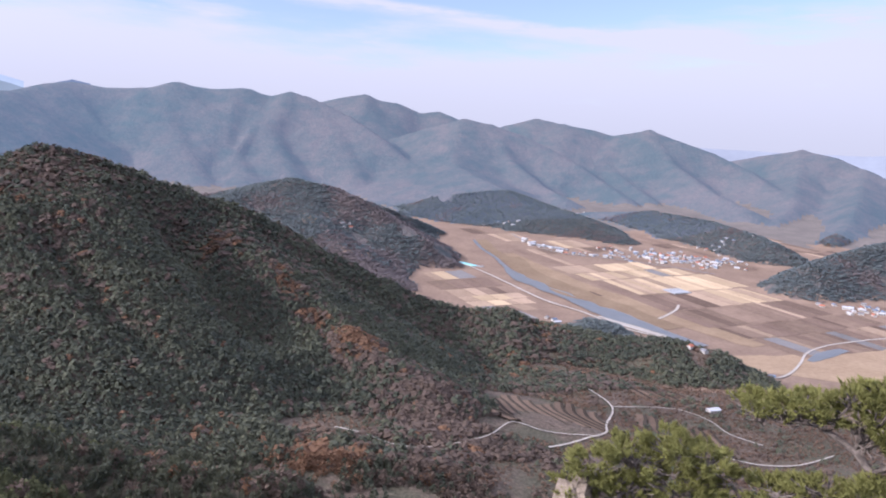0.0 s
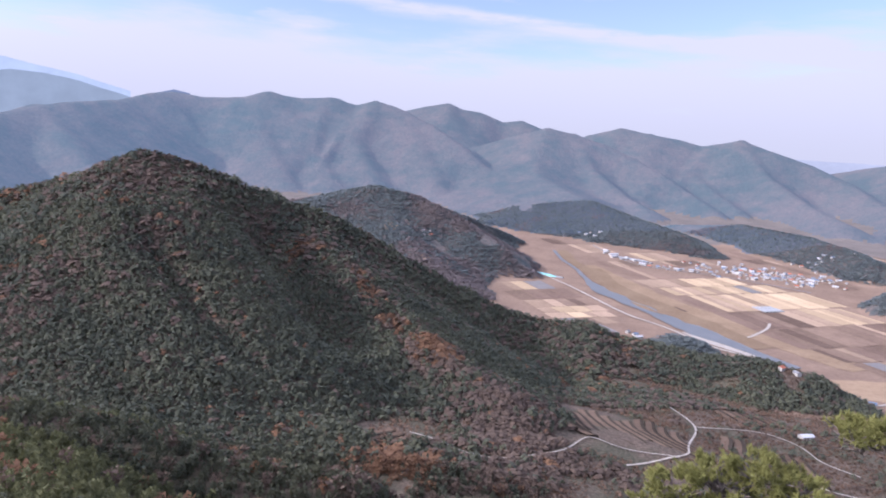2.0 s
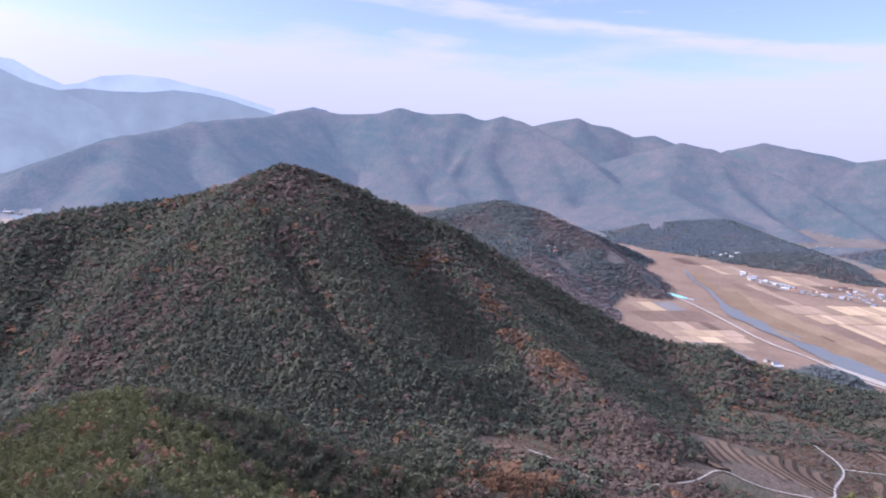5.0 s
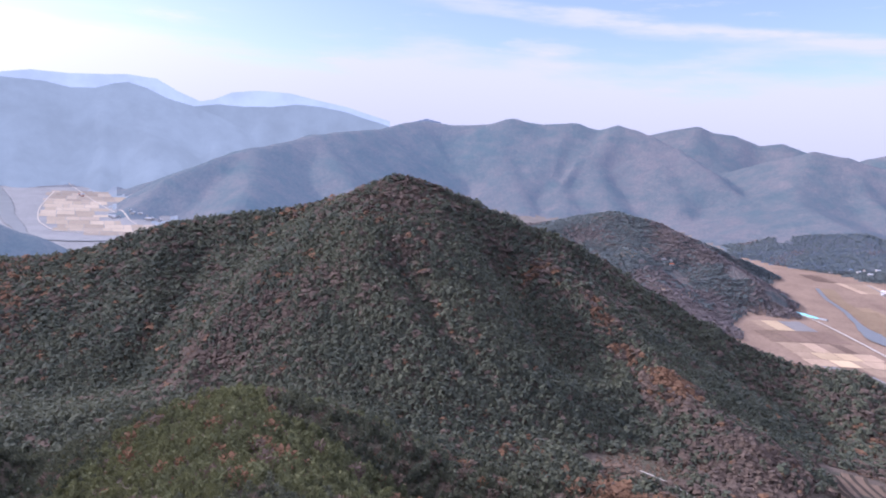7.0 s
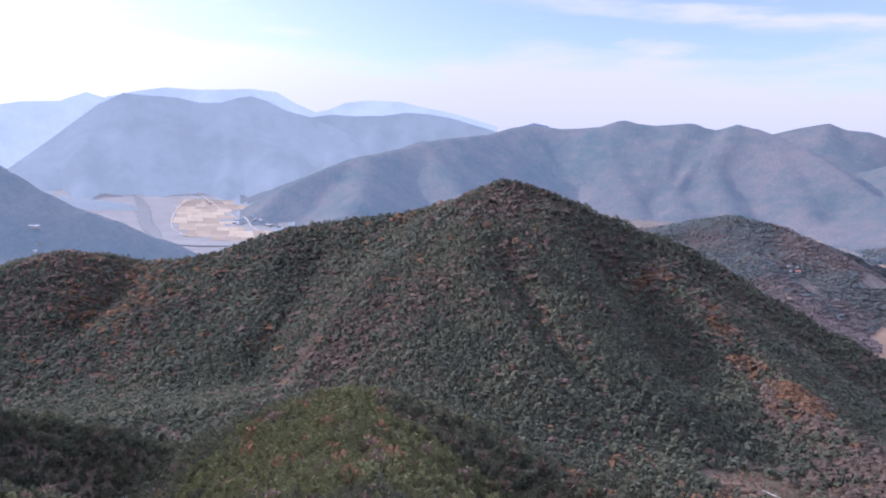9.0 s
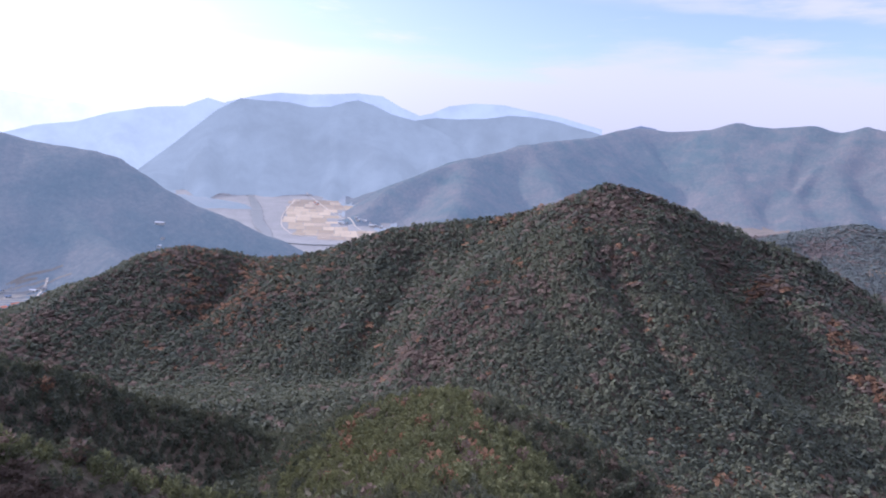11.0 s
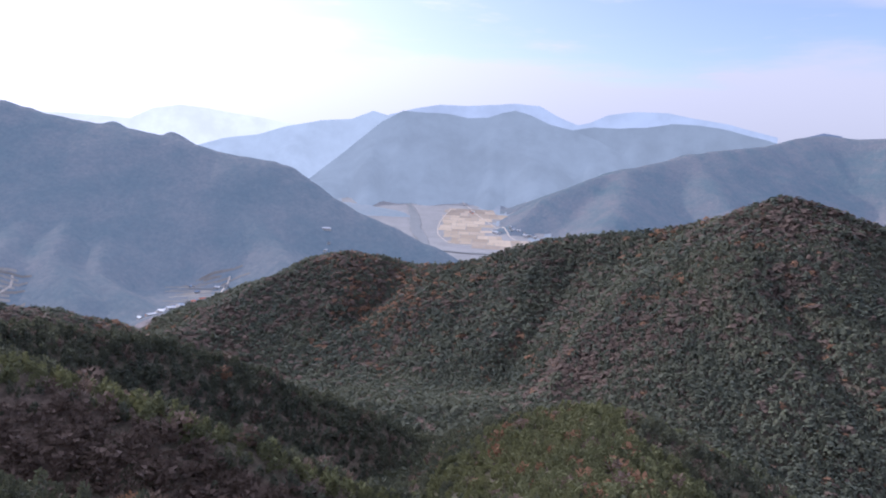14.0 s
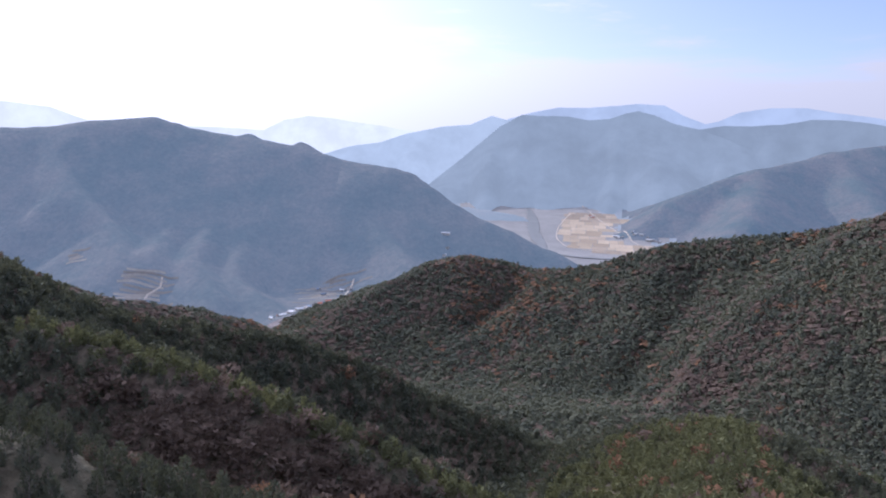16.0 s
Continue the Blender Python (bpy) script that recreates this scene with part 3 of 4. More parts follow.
        p = fine.copy()
        p[:, :2] *= (1 - spread * step * (1 + 0.9 * fbm(run / 9.0 + 4.4, run * 0 + 8.1, 3)))[:, None]
        spurs = 1 - 2 * np.abs(fbm(p[:, 0] / 420 + 3.1, p[:, 1] / 420, 4))
        p[:, 2] = p[:, 2] + (foot - p[:, 2]) * step ** 0.85 + min(1, 4 * step) * math.sin(math.pi * step ** 0.7) * (45 * (spurs - 0.6))
        rows.append(p)
    k = len(fine)
    faces = [(r * k + i, (r + 1) * k + i, (r + 1) * k + i + 1, r * k + i + 1) for r in range(23) for i in range(k - 1)]
    m = bpy.data.materials.new(name + "_distance")
    m.use_nodes = True
    n = Nodes(m.node_tree)
    where = n.add("ShaderNodeTexCoord").outputs["Object"]
    c = np.array(HAZE_COLOURS[name])
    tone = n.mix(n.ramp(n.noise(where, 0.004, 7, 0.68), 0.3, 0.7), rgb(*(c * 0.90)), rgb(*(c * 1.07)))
    # the ridge emits its haze colour; only a little of it is lit
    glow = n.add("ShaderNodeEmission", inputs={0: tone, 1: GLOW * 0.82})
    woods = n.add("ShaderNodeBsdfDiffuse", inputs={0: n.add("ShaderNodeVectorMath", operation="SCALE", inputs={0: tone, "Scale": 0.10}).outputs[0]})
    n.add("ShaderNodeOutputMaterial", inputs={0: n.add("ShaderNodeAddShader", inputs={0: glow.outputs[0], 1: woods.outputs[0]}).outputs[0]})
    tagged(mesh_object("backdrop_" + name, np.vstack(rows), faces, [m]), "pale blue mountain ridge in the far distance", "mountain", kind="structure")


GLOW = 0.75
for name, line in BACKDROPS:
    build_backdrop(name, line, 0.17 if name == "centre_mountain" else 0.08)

# ---- woods ----
def spray_shape(count, leaf, seed, round_top=False):
    """A ragged crown, 1 high and about 1 wide, of separate leaning sprays of foliage round a stem."""
    r = np.random.default_rng(seed)
    pts, tris = [], []
    for i in range(count):
        h = (i + r.uniform(0.1, 0.9)) / count
        if round_top:
            reach = 0.46 * math.sin(math.pi * (0.12 + 0.80 * h)) ** 0.6
        else:
            reach = 0.46 * (1.04 - h) ** 0.55 * min(1, 0.6 + 2 * h)
        a = 2.4 * i + r.uniform(-0.7, 0.7)
        out = np.array([math.cos(a), math.sin(a), 0])
        c = out * reach * r.uniform(0.35, 1.0) + [0, 0, 0.08 + 0.86 * h]
        up = out * r.uniform(0.2, 1.0) + np.array([0, 0, r.uniform(0.25, 1.0)]) + r.normal(size=3) * 0.25
        up /= np.linalg.norm(up)
        side = np.cross(up, out + r.normal(size=3) * 0.8)
        side /= np.linalg.norm(side) + 1e-9
        s = leaf * r.uniform(0.7, 1.35) * (1.15 - 0.45 * h)
        k = len(pts)
        pts += [tuple(c - 0.42 * s * side - 0.35 * s * up), tuple(c + 0.42 * s * side - 0.35 * s * up), tuple(c + 0.65 * s * up)]
        tris.append((k, k + 1, k + 2))
    return np.array(pts), np.array(tris)


def scatter(name, spots, sizes, shapes, mat, label):
    """Many crowns joined into one mesh of kind stuff."""
    which = rng.integers(0, len(shapes), len(spots))
    all_v, all_t, base = [], [], 0
    for k, (pts, tris) in enumerate(shapes):
        at = spots[which == k]
        if not len(at):
            continue
        wide, tall = sizes[which == k].T
        a = rng.uniform(0, 2 * math.pi, len(at))
        c, s = np.cos(a)[:, None], np.sin(a)[:, None]
        px, py, pz = pts.T
        v = np.stack([at[:, :1] + wide[:, None] * (c * px - s * py), at[:, 1:2] + wide[:, None] * (s * px + c * py), at[:, 2:] + tall[:, None] * pz], -1)
        t = tris[None] + (np.arange(len(at)) * len(pts))[:, None, None] + base
        base += v.shape[0] * v.shape[1]
        all_v.append(v.reshape(-1, 3)), all_t.append(t.reshape(-1, 3))
    return tagged(mesh_object(name, np.vstack(all_v), np.vstack(all_t), [mat], smooth=False), label, "woodland", kind="stuff")


def crowns_of(sprays, leaf, seed):
    """Two sets of feathery crowns, pointed and round."""
    return [[spray_shape(sprays, leaf, seed + k + 60 * round_top, round_top) for k in range(12)] for round_top in (False, True)]


def canopy_of(tufts, leaf, seed):
    """Crowns that close up into one canopy: broken low domes of loose tufts, each lying about along the dome."""
    some = []
    for k in range(14):
        r = np.random.default_rng(seed + k)
        lean, top = r.normal(size=2) * 0.12, r.uniform(0.75, 1.15)
        pts, tris = [], []
        for i in range(tufts):
            out = math.sqrt((i + r.uniform(0, 1)) / tufts)
            a = 2.4 * i + r.uniform(-0.5, 0.5)
            h = top * (1 - 0.72 * out ** 1.7) * r.uniform(0.85, 1.1)
            c = np.array([0.5 * out * math.cos(a) + lean[0] * h, 0.5 * out * math.sin(a) + lean[1] * h, h])
            up = np.array([out * math.cos(a), out * math.sin(a), 0.8]) + r.normal(size=3) * 0.3
            up /= np.linalg.norm(up)
            side = np.cross(up, r.normal(size=3))
            side /= np.linalg.norm(side) + 1e-9
            over = np.cross(up, side)
            w = leaf * r.uniform(0.75, 1.3)
            n = len(pts)
            pts += [tuple(c + w * (math.cos(q) * side + math.sin(q) * over) - [0, 0, 0.25 * w * (q > 3)]) for q in (0.2, 2.2, 4.3)]
            tris.append((n, n + 1, n + 2))
        some.append((np.array(pts), np.array(tris)))
    return some


def circle(x, y, cx, cy, radius):
    return np.clip(1.5 - np.hypot(x - cx, y - cy) / radius, 0, 1)


LANES = [[(150, 845), (174, 828), (187, 807), (200, 739), (175, 660), (163, 619), (130, 588), (101, 563)], [(200, 739), (270, 760), (309, 742), (322, 710), (350, 690)], [(290, 650), (335, 644), (420, 680)], [(-80, 530), (-57, 519), (-29, 509), (-2, 516), (46, 560), (73, 606), (101, 600), (155, 606)]]


def plant(r0, r1, step, crowns, wide, tall):
    """Woods over one ring of the land, sorted into kinds by stand."""
    n = int(2 * r1 / step)
    gx, gy = np.meshgrid(np.arange(-n // 2, n // 2) * step, np.arange(-n // 2, n // 2) * step)
    x = (gx + rng.uniform(-0.5, 0.5, gx.shape) * step).ravel()
    y = (gy + rng.uniform(-0.5, 0.5, gy.shape) * step).ravel()
    r, a = np.hypot(x, y), np.degrees(np.arctan2(-x, y))
    keep = (r >= r0) & (r < r1) & (a > -37) & (a < 105)
    x, y, r = x[keep], y[keep], r[keep]
    z, open_floor = land(x, y)
    scrub = fbm(x / 70 + 3, y / 70 + 8, 4) + 0.12 * rng.normal(size=len(x)) - 1.2 * circle(x, y, 115, 655, 72) - circle(x, y, -90, 532, 28)
    stand = (x > -152) & (x < -96) & (y > -46) & (y < 40)
    keep = ~stand & (open_floor > rng.uniform(0.5, 4.0, len(x))) | ((scrub > -0.1) & (r < 900) & (z > 25))
    glade = fbm(x / 38 + 12, y / 38 + 31, 3) - 0.36
    keep &= ~((glade > 0) & (x > 60) & (y > 690) & (y < 1040) & (z < 120))
    keep &= ~((x > 100) & (y < 770 + 0.42 * (x - 105)) & (y > 540) & (rng.random(len(x)) < 0.93))
    keep &= np.hypot(x + 100, (y - 528) * 1.3) > 27
    if r0 == 480:
        keep &= np.minimum.reduce([along([(a, b, 0) for a, b in line], x, y)[0] for line in LANES]) > 5.0
    floor_tree = (open_floor <= 2.0)[keep]
    x, y, z, r = x[keep], y[keep], z[keep], r[keep]
    if r0 > 450:
        behind = land(x * (1 + 25 / r), y * (1 + 25 / r))[0]
        front = behind > z - 9
        x, y, z, r, floor_tree = x[front], y[front], z[front], r[front], floor_tree[front]
    leaf = fbm(x / 160 + 40, y / 160, 4) + 0.3 * rng.normal(size=len(x))
    streak = along([(-295, 778, 0), (-228, 794, 0), (-182, 759, 0), (-127, 699, 0)], x, y)[0]
    oaks = circle(x, y, -84, 673, 28) + 0.75 * np.clip(1.3 - streak / 22, 0, 1) * np.clip(0.45 + 1.6 * fbm(x / 22 + 3, y / 22 + 9, 2), 0, 1) + circle(x, y, -85, 468, 30)
    leaf += 0.55 * circle(x, y, -425, 700, 42) + 0.4 * circle(x, y, -350, 630, 30) + 0.35 * circle(x, y, 10, 590, 45) + 0.9 * oaks
    leaf -= 0.45 * circle(x, y, -200, 280, 130) + 0.1 * ((x > 60) & (y > 840)) - 0.3 * fbm(x / 50 + 7, y / 50 + 2, 3) * (x > 0)
    leaf += 0.7 * circle(x, y, -205, 50, 45) + 0.6 * circle(x, y, -200, 0, 40) + 0.5 * circle(x, y, -170, 95, 40) - 0.5 * circle(x, y, -120, 0, 30)
    leaf += 0.5 * circle(x, y, -248, 40, 45) + 0.4 * circle(x, y, -262, -5, 40)
    crest = along([(-287, -41, 0), (-275, 11, 0), (-256, 58, 0), (-229, 100, 0), (-202, 130, 0)], x, y)[0]
    spur = along([(-341, -80, 0), (-409, -20, 0), (-436, 59, 0), (-429, 135, 0), (-377, 226, 0), (-355, 243, 0)], x, y)[0]
    leaf -= 1.2 * np.clip(1.6 - crest / 8, 0, 1) + 0.45 * ((spur < 110) & (crest > 25))
    russet = fbm(x / 120 + 9, y / 120 + 70, 3) - 0.3 * floor_tree + 0.25 * rng.normal(size=len(x)) - 0.35 * circle(x, y, -20, 600, 80) + 1.1 * oaks - 0.5 * circle(x, y, -230, 15, 70)
    # darker pines in place of young ones imitate shade along the knoll crest
    knoll_shade = along([(-225, 300, 0), (-168, 300, 0), (-104, 301, 0), (-60, 305, 0)], x, y)[0]
    young = circle(x, y, -200, 270, 130) + 0.1 * rng.normal(size=len(x)) - np.clip(2.2 - knoll_shade / 13, 0, 1)
    broad = (leaf > 0.36) | (floor_tree & (leaf > np.where((x > 60) & (y > 800), 0.2, np.where((z < 108) & (x > -20), 0.0, 0.3))))
    # the brighter young-pine colour along the spur crest imitates a sunlit rim
    young = np.maximum(young, 1.2 * np.clip(1.6 - crest / 6, 0, 1))
    lone = rng.random(len(x)) < np.where(young < 0.5, 0.05, 0.06)
    broad |= lone
    russet = russet + np.where(young < 0.5, -0.02, 0.25) * lone
    kinds = {"russet": broad & (russet > 0.32), "bare": broad & (russet <= 0.32), "young": ~broad & (young > 0.55)}
    kinds["pine"] = ~broad & ~kinds["young"]
    names = {"russet": ("oak_woods", "russet-leaved oaks scattered over the hillside"), "bare": ("bare_woods", "bare grey-brown broadleaf trees on the slope"),
             "young": ("young_pine_woods", "yellow-green young pines on a rounded knoll and a lit crest"), "pine": ("pine_woods", "dense dark green pines covering the hillside")}
    for kind, mask in kinds.items():
        if mask.sum() < 3:
            continue
        m = mask.sum()
        scale = np.clip(np.exp(rng.normal(size=m) * 0.3), 0.45, 1.75) * (0.92 if kind == "young" else 1)
        w = wide * scale * rng.uniform(0.85, 1.2, m) * (1.35 if kind in ("russet", "bare") else 1)
        h = tall * scale ** 0.8 * rng.uniform(0.8, 1.25, m) * (0.95 if kind in ("russet", "bare") and r0 < 450 else 0.75 if kind in ("russet", "bare") else 1)
        spots = np.stack([x[mask], y[mask], z[mask] + 0.06 * h], 1)
        scatter(names[kind][0], spots, np.stack([w, h], 1), crowns[kind in ("russet", "bare")], MAT[kind], names[kind][1])


plant(45, 230, 4.3, crowns_of(150, 0.14, 100), 4.9, 6.2)
plant(230, 480, 3.8, crowns_of(52, 0.24, 200), 5.3, 5.6)
plant(480, 800, 3.4, [canopy_of(19, 0.225, 300), canopy_of(18, 0.245, 330)], 4.9, 4.9)
plant(800, 1150, 4.1, [canopy_of(14, 0.27, 400), canopy_of(13, 0.28, 430)], 5.7, 4.7)


def plant_distance(name, r0, r1, a0, a1, step, wide, tall, seed, label):
    """Far woods: groups of crowns over one stretch of hillside."""
    r = np.random.default_rng(seed)
    n = int(2 * r1 / step)
    gx, gy = np.meshgrid(np.arange(-n // 2, n // 2) * step, np.arange(-n // 2, n // 2) * step)
    x = (gx + r.uniform(-0.5, 0.5, gx.shape) * step).ravel()
    y = (gy + r.uniform(-0.5, 0.5, gy.shape) * step).ravel()
    d, a = np.hypot(x, y), np.degrees(np.arctan2(-x, y))
    keep = (d >= r0) & (d < r1) & (a > a0) & (a < a1)
    x, y, d = x[keep], y[keep], d[keep]
    z, open_floor = land(x, y)
    behind = land(x * (1 + 40 / d), y * (1 + 40 / d))[0]
    keep = (open_floor > 3) & (behind > z - 14) & (fbm(x / 90, y / 90, 3) > -0.38)
    x, y, z = x[keep], y[keep], z[keep]
    m = len(x)
    scale = np.clip(np.exp(r.normal(size=m) * 0.3), 0.5, 1.8)
    dark = fbm(x / 130 + 5, y / 130 + 60, 4) + 0.12 * r.normal(size=m) + np.where((y > 2200) | (x > 600), 0.3, -0.12) > 0
    size = np.stack([wide * scale, tall * scale], 1)
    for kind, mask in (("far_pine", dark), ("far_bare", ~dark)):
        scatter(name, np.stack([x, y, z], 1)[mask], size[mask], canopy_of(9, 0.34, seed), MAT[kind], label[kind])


plant_distance("valley_woods", 1150, 2900, -37, 22, 6.5, 8.6, 3.4, 610, {"far_pine": "dark green pine woods on the low hills", "far_bare": "bare brown broadleaf woods on the low hills"})


# ---- the valley: fields, river, roads ----
RIVER = [(100, 2250, 10), (119, 2106, 11), (152, 1982, 12), (178, 1820, 18), (200, 1740, 52), (246, 1645, 60), (300, 1548, 50), (347, 1459, 62), (385, 1369, 54), (423, 1303, 34), (480, 1200, 24)]
LEFT_RIVER = [(-2960, 1720, 18), (-2812, 1651, 30), (-2563, 1522, 46), (-2370, 1410, 46), (-2165, 1315, 40), (-1990, 1235, 24), (-1900, 1230, 18), (-1822, 1290, 18), (-1775, 1366, 14)]
LEVEE = [(46, 1875, 6), (102, 1780, 6), (166, 1655, 7), (231, 1518, 7), (302, 1417, 7), (358, 1305, 7), (413, 1250, 7)]


def smooth_line(line, step):
    """A Catmull-Rom line through the given points, resampled."""
    p = np.array([line[0]] + list(line) + [line[-1]], float)
    out = []
    for a, b, c, d in zip(p, p[1:], p[2:], p[3:]):
        k = max(1, int(np.linalg.norm((c - b)[:2]) / step))
        for s in np.arange(k) / k:
            out.append(0.5 * (2 * b + (c - a) * s + (2 * a - 5 * b + 4 * c - d) * s ** 2 + (3 * b - a - 3 * c + d) * s ** 3))
    return np.array(out + [p[-1]])


def ribbon(name, line, mat, lift, label, category, step=12.0, ragged=0.0, across=3, kind="structure"):
    """A strip laid on the land: the line's third number is its width."""
    p = smooth_line(line, step)
    way = np.gradient(p[:, :2], axis=0)
    way /= np.linalg.norm(way, axis=1)[:, None] + 1e-9
    side = np.stack([-way[:, 1], way[:, 0]], 1)
    n = len(p)
    cols = []
    for k in range(across + 1):
        u = k / across - 0.5
        w = p[:, 2] * (1 + ragged * fbm(np.arange(n) / 4.0 + 50 * (u > 0), np.arange(n) * 0 + 5.0, 3))
        cols.append(p[:, :2] + side * (u * w)[:, None])
    xy = np.stack(cols, 1).reshape(-1, 2)
    z, _ = land(xy[:, 0], xy[:, 1])
    if lift < 0:
        z = np.repeat(z.reshape(n, -1).mean(1), across + 1) - lift
    else:
        z = z + lift
    m = across + 1
    faces = [(i * m + k, i * m + k + 1, (i + 1) * m + k + 1, (i + 1) * m + k) for i in range(n - 1) for k in range(across)]
    return tagged(mesh_object(name, np.column_stack([xy, z]), faces, [MAT[mat]]), label, category, kind=kind)


def distance_to(line, x, y):
    return along([(a, b, 0) for a, b, *_ in line], np.asarray(x, float), np.asarray(y, float))[0]


VILLAGES = [(715, 2075, 150), (300, 2215, 60), (400, 2110, 60), (500, 2075, 60), (960, 1540, 55), (75, 1858, 45)]


def fields(corner, turn, size_u, size_v, count_u, count_v, avoid, pale, seed, steepest=-2.0):
    """Plots in rows on the valley floor, each a slightly raised sheet of soil or stubble with bunds left between."""
    r = np.random.default_rng(seed)
    c, s = math.cos(turn), math.sin(turn)
    u, plots = 0.0, []
    k = np.linspace(0.02, 0.98, 4)
    for i in range(count_u):
        wide = size_u * r.uniform(0.65, 1.35)
        v = r.uniform(-20, 0)
        for j in range(count_v):
            deep = size_v * r.uniform(0.45, 1.6)
            uu, vv = np.meshgrid(u + wide * k, v + deep * k, indexing="ij")
            uu = uu + 0.3 * vv * r.uniform(-0.06, 0.06)
            v += deep
            plots.append((corner[0] + c * uu - s * vv, corner[1] + s * uu + c * vv))
        u += wide
    x, y = np.array(plots).transpose(1, 0, 2, 3)
    z, open_floor = land(x, y)
    clear = np.minimum.reduce([distance_to(line, x, y) - gap for line, gap in avoid])
    clear = np.minimum.reduce([clear] + [np.hypot(x - vx, y - vy) - 0.85 * vr for vx, vy, vr in VILLAGES])
    faces = [(a * 4 + b, a * 4 + b + 1, a * 4 + b + 5, a * 4 + b + 4)[::-1] for a in range(3) for b in range(3)]
    for i in np.nonzero((open_floor.max((1, 2)) <= steepest) & (clear.min((1, 2)) >= 0))[0]:
        light = sum(circle(x[i].mean(), y[i].mean(), *p) for p in pale) + r.normal() * 0.22
        mat = "paddy" if r.random() < 0.02 else "straw" if light > 0.75 else "stubble" if light > 0.25 else "ploughed" if r.random() < 0.45 else "farm"
        # the far fields take soils muted for haze
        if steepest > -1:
            mat = "hazed_straw" if light > 0.5 else "hazed_earth"
        plot = mesh_object("field", np.column_stack([x[i].ravel(), y[i].ravel(), z[i].ravel() + 0.6]), faces, [MAT[mat]], smooth=False)
        plot.parent = GROUND


def slope_beds(corner, turn, wide, long, count, step, seed):
    """Narrow dry beds that follow a hillside one below the other."""
    r = np.random.default_rng(seed)
    c, s = math.cos(turn), math.sin(turn)
    for k in range(count):
        a, size = r.uniform(-0.25, 0.15) * long, long * r.uniform(0.5, 1.1)
        u, v = np.meshgrid(step * k + wide * np.array([0, 0.5, 1]), a + size * np.linspace(0, 1, 7), indexing="ij")
        u = u + 5 * np.sin(v / 18 + k)
        x, y = corner[0] + c * u - s * v, corner[1] + s * u + c * v
        z = land(x, y)[0] + 0.9
        faces = [(i * 7 + j, i * 7 + j + 1, i * 7 + j + 8, i * 7 + j + 7)[::-1] for i in range(2) for j in range(6)]
        bed = mesh_object("field", np.column_stack([x.ravel(), y.ravel(), z.ravel()]), faces, [MAT["hazed_bed" if corner[0] < -900 else "stubble" if r.random() < 0.65 else "plain"]])
        bed.parent = GROUND


ribbon("water", RIVER, "water", -1.2, "slate-blue shallow river in the valley", "river", ragged=0.35, across=4)
ribbon("water_upstream", LEFT_RIVER, "water", -2.0, "grey river bending round the fields", "river", ragged=0.3, across=4)
ribbon("water_pool", [(640, 1140, 10), (690, 1185, 24), (751, 1230, 18)], "water", -1.2, "still pool beside the road", "pond", ragged=0.3, across=4)
ribbon("riverbank", [(x + 44, y + 17, 60) for x, y, _ in RIVER[2:-1]], "reed", 0.9, "dry orange-brown reeds along the river", "reeds", ragged=0.4)
ribbon("riverbank_upper", [(x + 26, y + 9, 34) for x, y, _ in RIVER[:3]], "reed", 0.9, "dry reeds beside the upper river", "reeds", ragged=0.4)
ribbon("gravel_island", [(262, 1622, 3), (285, 1580, 16), (318, 1530, 3)], "reed", 1.6, "reed-grown gravel island in the river", "gravel", ragged=0.4, step=6)
ribbon("gravel_bar", [(330, 1390, 6), (380, 1315, 22), (430, 1255, 14)], "gravel", 1.0, "pale gravel bank beside the river", "gravel", ragged=0.4)
ribbon("road_levee", LEVEE, "gravel", 1.6, "pale concrete track on the levee", "road")
ribbon("road_main", [(496, 1010, 4.2), (517, 1009, 4.2), (560, 1050, 4.2), (614, 1122, 4.2), (660, 1190, 4.2), (720, 1245, 4.2), (789, 1285, 4.2), (885, 1320, 4.2), (1000, 1350, 4.2)], "gravel", 1.4, "pale concrete road over the plain", "road")
ribbon("road_field", [(541, 1524, 6), (518, 1474, 6), (457, 1394, 6)], "gravel", 1.4, "pale farm track between the fields", "road")
ribbon("road_village", [(239, 2420, 7), (304, 2190, 7), (381, 2085, 7), (513, 2040, 7), (620, 1985, 7), (760, 1880, 7)], "asphalt", 1.3, "grey road along the village edge", "road")
ribbon("road_terraces", [(150, 845, 1.8), (174, 828, 1.8), (187, 807, 1.8), (200, 739, 2.1), (175, 660, 2.1), (163, 619, 2.1), (130, 588, 2.1), (101, 563, 2.1)], "gravel", 1.5, "pale concrete farm lane winding past the terraces", "road", step=6)
ribbon("road_hillfoot", [(-80, 530, 1.4), (-57, 519, 1.4), (-29, 509, 1.4), (-2, 516, 1.4), (46, 560, 1.4), (73, 606, 1.4), (101, 600, 1.4), (155, 606, 1.4)], "gravel", 1.5, "narrow earth lane below the hill", "road", step=6)
ribbon("road_hut", [(200, 739, 1.6), (270, 760, 1.6), (309, 742, 1.6), (322, 710, 1.6), (350, 690, 1.6)], "gravel", 1.5, "narrow farm lane towards a hut", "road", step=6)
ribbon("road_lower", [(290, 650, 1.8), (307, 645, 1.8), (335, 644, 1.8), (375, 654, 1.8), (420, 680, 1.8)], "gravel", 1.5, "pale farm lane by a bare field", "road", step=6)
ribbon("road_far_plain", [(-3032, 2057, 4.5), (-2802, 1968, 4.5), (-2543, 1849, 4.5), (-2268, 1736, 4.5), (-1988, 1625, 4.5)], "gravel", 1.5, "pale road along the far fields", "road")
ribbon("road_far_edge", [(-2761, 1843, 4.5), (-2459, 1589, 4.5), (-2236, 1434, 4.5), (-2096, 1370, 4.5), (-2006, 1347, 4.5), (-1918, 1403, 4.5)], "gravel", 1.5, "pale levee road round the far fields", "road")
